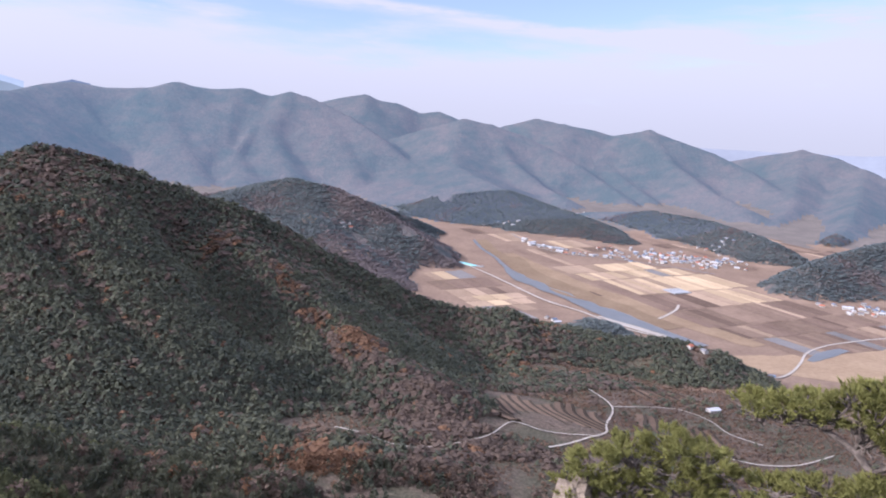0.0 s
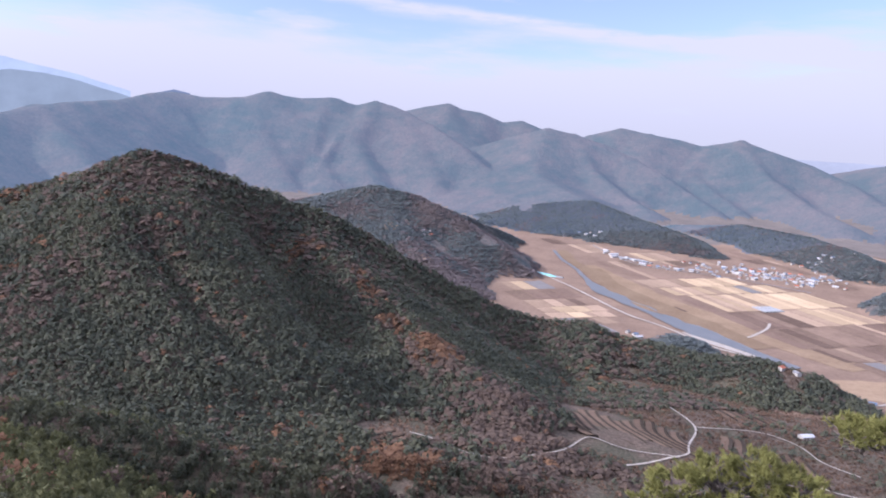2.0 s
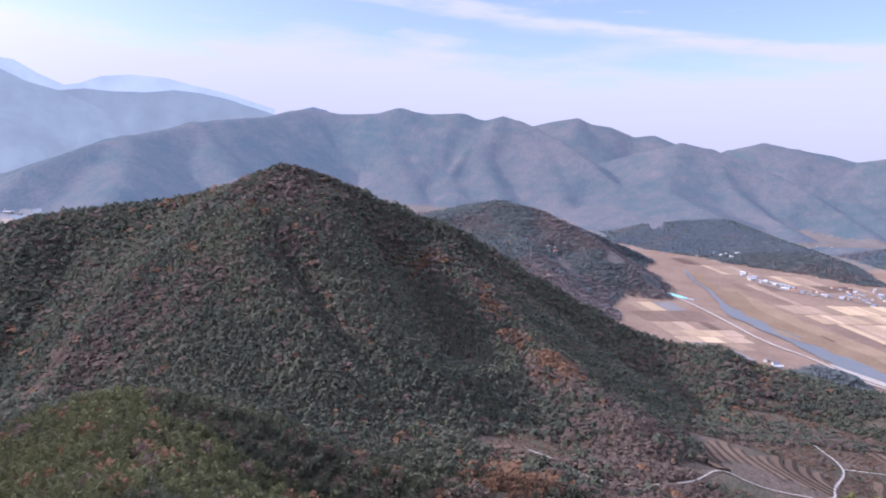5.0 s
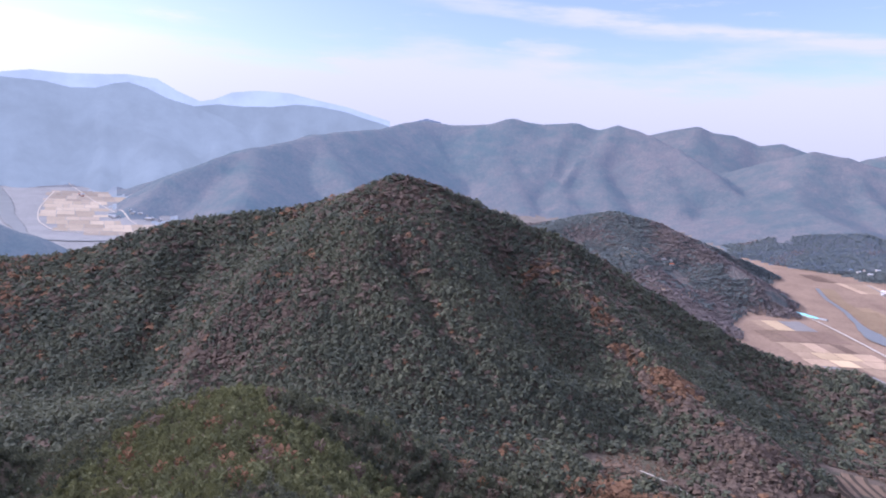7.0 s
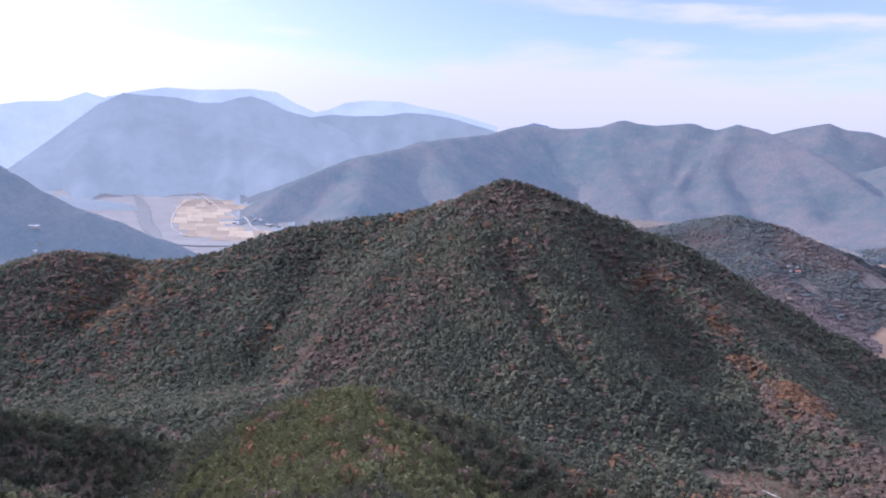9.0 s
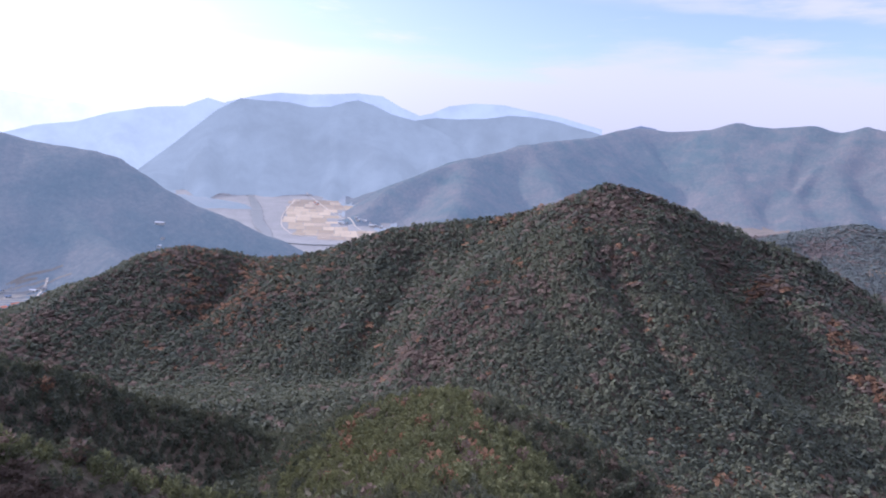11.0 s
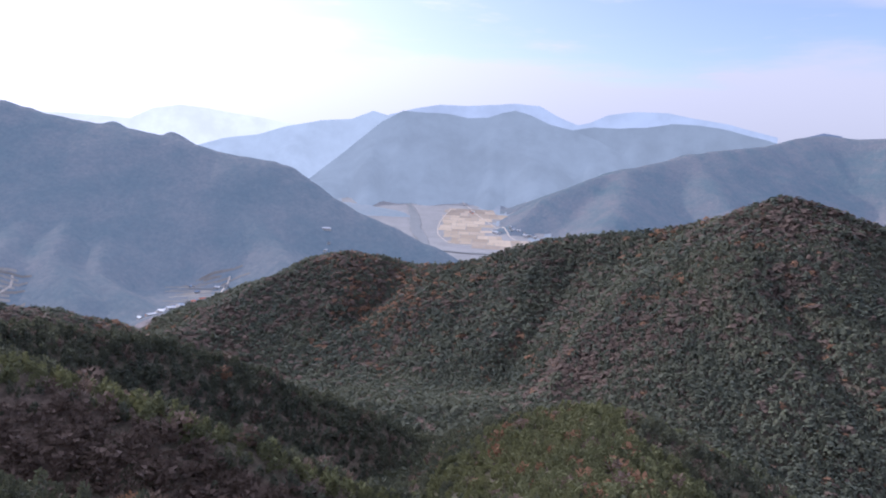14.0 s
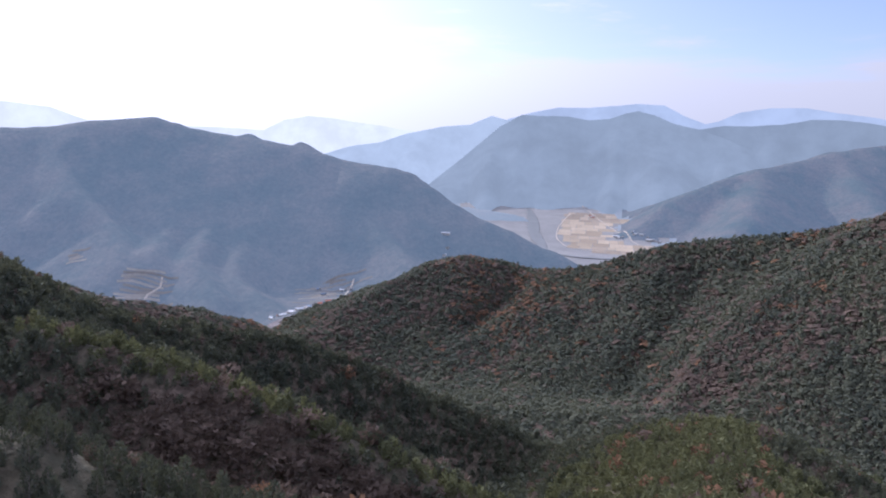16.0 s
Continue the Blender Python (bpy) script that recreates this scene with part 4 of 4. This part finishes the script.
ribbon("road_hamlet", [(-1610, 455, 5), (-1580, 440, 5), (-1540, 412, 5), (-1490, 395, 5), (-1450, 380, 5), (-1400, 350, 5), (-1300, 280, 5), (-1230, 262, 5)], "gravel", 1.0, "pale lane up to a hamlet", "road")
ribbon("road_slope", [(-1620, 20, 4.5), (-1585, 15, 4.5), (-1560, -10, 4.5), (-1545, -16, 4.5)], "gravel", 1.0, "pale lane on terraced slopes", "road")

fields((20, 2560), radians(-66), 120, 27, 13, 40, [(RIVER, 85), (LEVEE, 16)], [(560, 1830, 210), (800, 1750, 150), (330, 2250, 130)], 3)
fields((-250, 2050), radians(-62), 70, 36, 12, 9, [(RIVER, 40), (LEVEE, 14)], [(110, 1480, 60), (30, 1700, 60)], 5)
fields((-2790, 1850), radians(-36), 66, 42, 15, 9, [(LEFT_RIVER, 75)], [(-2260, 1560, 330)], 8, -0.5)
slope_beds((-1660, 350), radians(-12), 8, 130, 16, 12, 13)
slope_beds((-1640, -60), radians(-4), 8, 110, 13, 11, 14)
slope_beds((-1790, -170), radians(-8), 7, 40, 5, 12, 15)
slope_beds((-370, 1800), radians(40), 10, 60, 6, 16, 16)
slope_beds((-240, 1640), radians(30), 9, 50, 6, 14, 17)
ribbon("meadow", [(470, 1120, 60), (560, 1100, 110), (680, 1120, 150), (800, 1180, 150), (960, 1250, 150)], "reed", 0.5, "straw-coloured wet meadow by the road", "meadow", ragged=0.3, across=6)
ribbon("meadow_upper", [(200, 2050, 30), (260, 1880, 50), (330, 1700, 60), (410, 1560, 60), (470, 1440, 60), (540, 1320, 60), (600, 1230, 60)], "reed", 0.5, "orange-brown reed bed beside the river", "reeds", ragged=0.4, across=4)


# ---- terraces below the hill ----
def terraces(base, along_e, count, wide, half, curve):
    """Curved steps of dry field, each a flat bed with a darker edge strip and riser."""
    ex, ey = along_e
    for k in range(count):
        length = half * (0.75 + 0.25 * math.sin(1.3 * k + 0.5))
        verts, faces = [], []
        steps = 14
        for i in range(steps + 1):
            u = length * (2 * i / steps - 1)
            for across in (0.0, 0.62, 0.95):
                s = wide * (k + across) + curve * min(u - 12, 0) ** 2 + 3.2 * math.sin(u * 0.075 + 0.35 * k)
                verts.append((base[0] + ex * s - ey * u, base[1] + ey * s + ex * u))
        xy = np.array(verts)
        z, _ = land(xy[:, 0], xy[:, 1])
        rows = z.reshape(-1, 3).max(1)
        top = np.repeat(0.5 * rows + 0.5 * rows.mean(), 3) + 0.35
        low = z - 1.0
        m = len(xy)
        pts = np.vstack([np.column_stack([xy, top]), np.column_stack([xy + np.array([ex, ey]) * 0.7, low])])
        for i in range(steps):
            a = i * 3
            faces += [(a, a + 1, a + 4, a + 3), (a + 1, a + 2, a + 5, a + 4), (a + 2, m + a + 2, m + a + 5, a + 5), (a + 3, m + a + 3, m + a, a)]
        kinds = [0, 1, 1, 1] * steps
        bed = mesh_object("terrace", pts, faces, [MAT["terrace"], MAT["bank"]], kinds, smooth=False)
        bed.parent = GROUND


terraces((22, 655), (0.99, 0.08), 14, 11, 50, 0.009)
terraces((75, 770), (0.98, 0.15), 8, 10, 24, 0.009)
terraces((215, 700), (0.95, -0.2), 7, 13, 34, 0.006)
terraces((250, 800), (0.90, 0.43), 6, 12, 30, 0.004)
terraces((-20, 540), (0.77, -0.64), 5, 10, 26, 0.004)
terraces((-112, 520), (0.80, -0.60), 5, 9, 22, 0.006)


def dry_brush(x0, x1, y0, y1, step, seed):
    """Knee-high dry brush over the open ground below the hill, clear of the lanes."""
    r = np.random.default_rng(seed)
    gx, gy = np.meshgrid(np.arange(x0, x1, step), np.arange(y0, y1, step))
    x, y = (gx + r.uniform(-0.6, 0.6, gx.shape) * step).ravel(), (gy + r.uniform(-0.6, 0.6, gy.shape) * step).ravel()
    z, open_floor = land(x, y)
    lanes = np.minimum.reduce([distance_to(line, x, y) for line in LANES])
    keep = (np.hypot(x - 95, y - 660) > 82) & ((open_floor < 4) | (x > 120)) & (z > 14) & (lanes > 3.0) & (fbm(x / 24, y / 24, 3) + 0.25 * r.normal(size=len(x)) > -0.2)
    x, y, z = x[keep], y[keep], z[keep]
    size = np.clip(np.exp(r.normal(size=len(x)) * 0.35), 0.5, 2)
    scatter("dry_brush", np.stack([x, y, z + 0.2], 1), np.stack([2.6 * size, 1.3 * size], 1), crowns_of(8, 0.6, seed)[1], MAT["brush"], "reddish-brown dry brush on the open ground")


dry_brush(-140, 520, 470, 1000, 3.4, 88)


# ---- buildings ----
def part(name, bm_or_data, mat, parent, label=""):
    if isinstance(bm_or_data, tuple):
        verts, faces = bm_or_data
        me = bpy.data.meshes.new(name)
        me.from_pydata([tuple(v) for v in verts], [], faces)
    else:
        me = bpy.data.meshes.new(name)
        bm_or_data.to_mesh(me)
        bm_or_data.free()
    me.materials.append(MAT[mat])
    ob = new(name, me)
    ob.parent = parent
    return tagged(ob, label)


def box(x0, y0, z0, x1, y1, z1):
    v = [(x, y, z) for z in (z0, z1) for y in (y0, y1) for x in (x0, x1)]
    return v, [(0, 2, 3, 1), (4, 5, 7, 6), (0, 1, 5, 4), (2, 6, 7, 3), (0, 4, 6, 2), (1, 3, 7, 5)]


def make_house(length, depth, height, roof_mat, label, ridge=2.0):
    house = new("house")
    tagged(house, label, "house", group="valley houses")
    x, y = length / 2, depth / 2
    v = [(-x, -y, -1.5), (x, -y, -1.5), (x, y, -1.5), (-x, y, -1.5), (-x, -y, height), (x, -y, height), (x, y, height), (-x, y, height), (-x, 0, height + ridge * 0.92), (x, 0, height + ridge * 0.92)]
    part("wall", (v, [(0, 1, 5, 4), (2, 3, 7, 6), (1, 2, 6, 9, 5), (3, 0, 4, 8, 7)]), "plaster", house)
    ox, oy, t = x + 0.6, y + 0.8, 0.3
    low = height - 0.35
    v = [(-ox, -oy, low), (ox, -oy, low), (ox, oy, low), (-ox, oy, low), (-ox, 0, height + ridge), (ox, 0, height + ridge)]
    v += [(a, b, c + t) for a, b, c in v]
    part("roof", (v, [(6, 7, 11, 10), (8, 9, 10, 11), (1, 0, 4, 5), (3, 2, 5, 4), (0, 1, 7, 6), (2, 3, 9, 8), (1, 5, 11, 7), (5, 2, 8, 11), (4, 0, 6, 10), (3, 4, 10, 9)]), roof_mat, house, roof_mat.split("_")[-1] + " roof")
    for k in (-0.28, 0.28):
        part("window", box(k * length - 0.9, -y - 0.06, 1.0, k * length + 0.9, -y + 0.05, 2.3), "glass", house)
    part("door", box(-0.55, -y - 0.07, -0.2, 0.55, -y + 0.05, 2.1), "roof_grey", house)
    return house


def make_greenhouse(length, width, mat, label):
    hall = new("greenhouse")
    tagged(hall, label, "greenhouse", group="valley greenhouses")
    n = 8
    ring = [(math.cos(math.pi * k / n) * width / 2, math.sin(math.pi * k / n) * 3.0) for k in range(n + 1)]
    v = [(x, y, z - 0.3) for x in (-length / 2, length / 2) for y, z in ring]
    part("cover", (v, [(k, k + n + 1, k + n + 2, k + 1) for k in range(n)]), mat, hall)
    for x, turn in ((-length / 2, 1), (length / 2, -1)):
        part("end_wall", ([(x, y, z - 0.3) for y, z in ring], [tuple(range(n + 1))[::turn]]), "film", hall)
    return hall


def ground_z(x, y):
    return float(land(np.array([x]), np.array([y]))[0][0])


PLANS = [
    make_house(11, 7, 3.0, "roof_blue", "white-walled farmhouse with a blue roof"),
    make_house(10.5, 6.8, 3.0, "roof_grey", "white-walled farmhouse with a grey tiled roof"),
    make_house(11, 7, 3.0, "roof_red", "white-walled farmhouse with a rust-red roof"),
    make_house(15, 8, 3.6, "roof_white", "long white shed with a pale metal roof", 1.4),
    make_house(22, 11, 5.0, "roof_white", "large white barn with a pale metal roof", 1.8),
]
HALLS = [make_greenhouse(50, 8, "film", "long greenhouse of pale plastic film"), make_greenhouse(46, 9, "teal", "long shed under teal sheeting")]
used_plan = set()


def put(proto, x, y, turn, z=None):
    z = ground_z(x, y) if z is None else z
    m = pose(x, y, z + 0.3, 0, 0, turn)
    if proto.name in used_plan:
        return copy_thing(proto, m)
    used_plan.add(proto.name)
    proto.matrix_basis = m
    return proto


def hamlet(cx, cy, rx, ry, turn, count, weights, seed, gap=17):
    """Houses set loosely round a centre, none nearer than the gap to the next."""
    r = np.random.default_rng(seed)
    taken, tries = [], 0
    c, s = math.cos(radians(turn)), math.sin(radians(turn))
    while len(taken) < count and tries < 4000:
        tries += 1
        u, v = r.normal() * rx * 0.5, r.normal() * ry * 0.5
        x, y = cx + c * u - s * v, cy + s * u + c * v
        if any(math.hypot(x - a, y - b) < gap for a, b in taken) or distance_to(RIVER, [x], [y])[0] < 30:
            continue
        taken.append((x, y))
    for (x, y), z in zip(taken, land(*np.array(taken).T)[0]):
        put(PLANS[r.choice(5, p=weights)], x, y, turn + r.choice([0, 90]) + r.normal() * 14, float(z))


MIXED = [0.29, 0.40, 0.13, 0.14, 0.04]
hamlet(715, 2085, 180, 100, -30, 115, MIXED, 21, 13)
hamlet(300, 2230, 70, 22, -62, 8, [0.2, 0.1, 0.0, 0.4, 0.3], 22, 22)
hamlet(440, 2090, 120, 22, -18, 16, MIXED, 23)
hamlet(975, 1535, 70, 42, -15, 22, [0.2, 0.3, 0.1, 0.3, 0.1], 24)
hamlet(930, 2250, 160, 60, 0, 14, MIXED, 25)
hamlet(230, 2560, 60, 40, -40, 6, MIXED, 26)
hamlet(-300, 2520, 60, 40, -40, 5, MIXED, 35)
hamlet(620, 2950, 160, 40, -20, 9, MIXED, 36)
hamlet(-270, 1850, 26, 18, 30, 4, [0.2, 0.6, 0.2, 0.0, 0.0], 27)
hamlet(224, 1335, 26, 8, -60, 3, [0.1, 0.1, 0.0, 0.5, 0.3], 28)
hamlet(373, 978, 12, 6, -20, 2, [0.2, 0.5, 0.3, 0.0, 0.0], 29)
hamlet(497, 1020, 22, 10, -30, 4, MIXED, 30)
hamlet(-1285, 262, 40, 60, 20, 22, [0.3, 0.36, 0.12, 0.2, 0.02], 31, 14)
hamlet(-1560, 420, 70, 50, 20, 6, [0.4, 0.4, 0.1, 0.1, 0], 32)
hamlet(-2060, 1700, 130, 40, 40, 14, [0.1, 0.2, 0.1, 0.3, 0.3], 33)
hamlet(-2640, 1880, 40, 12, -33, 4, [0.0, 0.0, 0.1, 0.4, 0.5], 34)
hamlet(-1640, 700, 60, 16, -40, 5, MIXED, 37)
put(PLANS[3], 327, 769, 20)
for k, (x, y) in enumerate([(50, 1872), (62, 1860), (74, 1849), (90, 1842)]):
    put(HALLS[1 if k < 3 else 0], x, y, -28)
for k in range(7):
    put(HALLS[0], 318 + 11 * k, 2205 - 6 * k, -62)
for k in range(5):
    put(HALLS[0], 560 + 10 * k, 1648 + 4 * k, -69)


# ---- the ledge by the walk: two wind-bent pines and a granite block ----
def tube(bm, path, radii, sides=7):
    rings = []
    for i, p in enumerate(path):
        d = (Vector(path[min(i + 1, len(path) - 1)]) - Vector(path[max(i - 1, 0)])).normalized()
        q = d.to_track_quat("Z", "Y")
        rings.append([bm.verts.new(Vector(p) + q @ Vector((math.cos(2 * math.pi * k / sides) * radii[i], math.sin(2 * math.pi * k / sides) * radii[i], 0))) for k in range(sides)])
    for a, b in zip(rings, rings[1:]):
        for k in range(sides):
            bm.faces.new((a[k], a[(k + 1) % sides], b[(k + 1) % sides], b[k]))
    bm.faces.new(rings[-1])


def bend(points, seed, wobble, steps=5):
    r = np.random.default_rng(seed)
    p = smooth_line([tuple(q) for q in points], max(0.1, np.linalg.norm(np.array(points[-1]) - points[0]) / (steps * len(points))))
    p[1:-1] += r.normal(size=p[1:-1].shape) * wobble
    return [tuple(q) for q in p]


def needle_pad(centre, rx, ry, rz, tufts, seed):
    """One flat pad of foliage: tufts of needles that stand out all round, on thin twigs."""
    r = np.random.default_rng(seed)
    verts, faces = [], []
    for i in range(int(tufts * 1.25)):
        if i % 6 == 0:
            d = r.normal(size=3)
            d /= np.linalg.norm(d)
            d[2] = abs(d[2]) * r.choice([1, 1, 1, -0.6])
            knot = np.array(centre) + d * r.uniform(0.3, 1.0) ** 0.5 * np.array([rx, ry, rz]) * 1.3
        c = knot + r.normal(size=3) * [0.075, 0.075, 0.035]
        axis = d * [1, 1, 0.5] + [0, 0, 0.8] + r.normal(size=3) * 0.25
        axis /= np.linalg.norm(axis)
        for _ in range(26):
            way = axis + r.normal(size=3) * 0.55
            way /= np.linalg.norm(way)
            side = np.cross(way, r.normal(size=3))
            side *= 0.012 / (np.linalg.norm(side) + 1e-9)
            start = c + axis * r.uniform(-0.09, 0.05)
            tip = start + way * r.uniform(0.08, 0.15)
            k = len(verts)
            verts += [start - side, start + side, tip]
            faces.append((k, k + 1, k + 2))
    return verts, faces


def make_ledge_pine(label, trunk, girth, pads, seed):
    base = trunk[0]
    tree = new("pine_tree")
    tagged(tree, label, "tree", group="pines on the ledge")
    tree.location = base
    o = Vector(base)
    local = lambda p: tuple(Vector(p) - o)
    path = bend([local(p) for p in trunk], seed, 0.03)
    bm = bmesh.new()
    tube(bm, path, [girth * (1 - 0.75 * i / (len(path) - 1)) for i in range(len(path))], 9)
    part("trunk", bm, "bark", tree)
    for k, (c, rx, ry, rz, tufts) in enumerate(pads):
        c = local(c)
        near = min(path[len(path) // 3:], key=lambda p: (Vector(p) - Vector(c)).length + 0.6 * max(0, p[2] - c[2]))
        bm = bmesh.new()
        mid = (Vector(near) + Vector(c)) / 2 + Vector((0, 0, -0.12))
        limb = bend([near, tuple(mid), c], seed + k, 0.025, 3)
        tube(bm, limb, [0.055 * (1 - 0.8 * i / (len(limb) - 1)) for i in range(len(limb))], 6)
        r = np.random.default_rng(seed * 31 + k)
        for _ in range(30):
            tip = Vector(c) + Vector((r.uniform(-rx, rx) * 1.05, r.uniform(-ry, ry) * 1.05, r.uniform(-0.9, 0.8) * rz))
            tube(bm, bend([limb[-2], tuple((Vector(c) + tip) / 2 + Vector((0, 0, -0.08))), tuple(tip)], seed + 3 * k, 0.02, 2), [0.018] * 3 + [0.012] * 20, 4)
        for _ in range(5):
            a, out = r.uniform(0, 2 * math.pi), r.uniform(0.5, 1.15)
            tip = Vector(c) + Vector((math.cos(a) * rx * out, math.sin(a) * ry * out, -rz * r.uniform(0.6, 1.5)))
            root = Vector(limb[len(limb) // 2])
            tube(bm, bend([tuple(root), tuple((root + tip) / 2 + Vector((0, 0, -0.1))), tuple(tip)], seed + 5 * k + 1, 0.03, 2), [0.024, 0.02, 0.016] + [0.01] * 20, 4)
        part("limb", bm, "bark", tree)
        part("foliage", needle_pad(c, rx, ry, rz, tufts, seed * 7 + k), "needles", tree)
    return tree


make_ledge_pine("green flat-topped mountain pine on the rocky ledge", [(4.9, 14.6, ground_z(4.9, 14.6) - 0.3), (4.7, 14.6, 319.5), (4.9, 14.4, 321.6), (4.6, 14.3, 323.2)], 0.17, [
    ((3.6, 14.5, 323.2), 0.55, 0.6, 0.28, 130), ((4.3, 14.4, 323.65), 0.6, 0.6, 0.28, 150), ((5.1, 14.1, 323.95), 0.6, 0.6, 0.26, 150),
    ((5.8, 13.9, 323.75), 0.5, 0.6, 0.28, 130), ((4.2, 14.2, 322.9), 0.7, 0.6, 0.35, 170), ((5.2, 13.9, 323.1), 0.75, 0.6, 0.4, 190),
    ((3.2, 14.6, 322.75), 0.35, 0.5, 0.25, 70), ((6.1, 13.7, 323.2), 0.4, 0.5, 0.3, 90), ((4.7, 14.0, 322.3), 0.9, 0.6, 0.4, 170)], 3)
make_ledge_pine("wind-bent mountain pine with a bare leaning trunk", [(9.3, 11.9, ground_z(9.3, 11.9) - 0.3), (9.0, 12.0, 322.6), (8.55, 12.3, 323.9), (8.0, 12.7, 324.75), (7.5, 13.0, 325.05), (6.9, 13.3, 325.1)], 0.12, [
    ((6.45, 13.5, 325.2), 0.4, 0.45, 0.2, 90), ((6.95, 13.3, 325.3), 0.45, 0.45, 0.2, 110), ((7.5, 13.0, 325.32), 0.4, 0.4, 0.18, 90),
    ((8.1, 12.6, 325.35), 0.4, 0.4, 0.25, 100), ((8.75, 12.2, 325.65), 0.4, 0.4, 0.3, 110), ((8.9, 12.0, 325.2), 0.35, 0.4, 0.35, 100), ((7.2, 13.1, 325.5), 0.35, 0.4, 0.16, 80), ((7.95, 12.7, 325.75), 0.4, 0.4, 0.22, 100), ((8.4, 12.4, 325.9), 0.45, 0.4, 0.25, 120), ((8.4, 12.4, 325.15), 0.4, 0.4, 0.3, 100),
    ((6.9, 13.2, 323.5), 0.6, 0.5, 0.25, 130), ((7.7, 12.8, 323.75), 0.6, 0.5, 0.25, 140), ((8.5, 12.3, 323.9), 0.5, 0.5, 0.35, 120), ((8.8, 12.1, 324.8), 0.4, 0.4, 0.4, 110)], 5)


def make_rock(name, centre, size, seed, label):
    bm = bmesh.new()
    bmesh.ops.create_icosphere(bm, subdivisions=4, radius=1.0)
    for v in bm.verts:
        p = v.co.copy()
        cut = 1 + 0.28 * noise.noise(p * 1.3 + Vector((seed, 0, 0))) + 0.12 * noise.noise(p * 3.5) + 0.05 * noise.noise(p * 9)
        v.co = Vector((p.x * size[0], p.y * size[1], p.z * size[2])) * cut
    me = bpy.data.meshes.new(name)
    bm.to_mesh(me)
    bm.free()
    me.materials.append(MAT["rock"])
    ob = new(name, me)
    ob.location = centre
    return tagged(ob, label, "rock")


make_rock("granite_block", (3.2, 14.1, ground_z(3.2, 14.1) + 2.2), (0.8, 0.9, 3.2), 4, "pale weathered granite block on the slope")


# ---- the trees of the nearest spur, one by one ----
def make_tree(kind, name, label, seed, tall, wide):
    r = np.random.default_rng(seed)
    tree = new(name)
    tagged(tree, label, "tree", group="trees on the nearest spur")
    bm = bmesh.new()
    lean = r.normal(size=2) * 0.25
    stem = [(lean[0] * h * h, lean[1] * h * h, tall * h - 0.4) for h in np.linspace(0, 0.92, 6)]
    tube(bm, stem, [0.13 * (1 - 0.85 * k / 5) for k in range(6)], 6)
    for k in range(9):
        h = r.uniform(0.3, 0.85)
        a = r.uniform(0, 2 * math.pi)
        reach = wide * 0.42 * (1.1 - h)
        root = Vector((lean[0] * h * h, lean[1] * h * h, tall * h - 0.4))
        tube(bm, [tuple(root), tuple(root + Vector((math.cos(a) * reach * 0.5, math.sin(a) * reach * 0.5, 0.18))), tuple(root + Vector((math.cos(a) * reach, math.sin(a) * reach, 0.5)))], [0.04, 0.028, 0.012], 4)
    part("trunk", bm, "bark", tree)
    pts, tris = spray_shape(230, 0.115, seed + 5, kind != "pine")
    pts = pts * [wide, wide, tall] + [0, 0, 0.1]
    part("crown", (pts, [tuple(int(i) for i in t) for t in tris]), kind, tree)
    return tree


def near_spur_trees():
    r = np.random.default_rng(77)
    protos = {"pine": [make_tree("pine", "pine_tree", "dark green pine on the steep spur", 700 + k, 6.2, 4.6) for k in range(5)],
              "russet": [make_tree("russet", "oak_tree", "oak with dry russet leaves on the spur", 720 + k, 4.8, 4.6) for k in range(2)],
              "bare": [make_tree("bare", "bare_tree", "bare grey-brown tree on the spur", 740 + k, 4.8, 4.4) for k in range(3)]}
    fresh = {p.name for some in protos.values() for p in some}
    spots = np.array([(gx + r.uniform(-1.9, 1.9), gy + r.uniform(-1.9, 1.9)) for gx in np.arange(-152, -96, 4.5) for gy in np.arange(-46, 40, 4.5)])
    for (x, y), z in zip(spots, land(*spots.T)[0]):
        leaf = fbm(np.array(x / 30.0), np.array(y / 30.0), 3) + 0.25 * r.normal()
        kind = "pine" if leaf < 0.3 else "russet" if r.random() < 0.3 else "bare"
        proto = protos[kind][r.integers(len(protos[kind]))]
        m = pose(x, y, float(z), 0, 0, r.uniform(0, 360))
        if proto.name in fresh:
            fresh.discard(proto.name)
            tree = proto
            tree.matrix_basis = m
        else:
            tree = copy_thing(proto, m)
        tree.scale = [float(np.clip(np.exp(r.normal() * 0.25), 0.6, 1.5))] * 3


near_spur_trees()
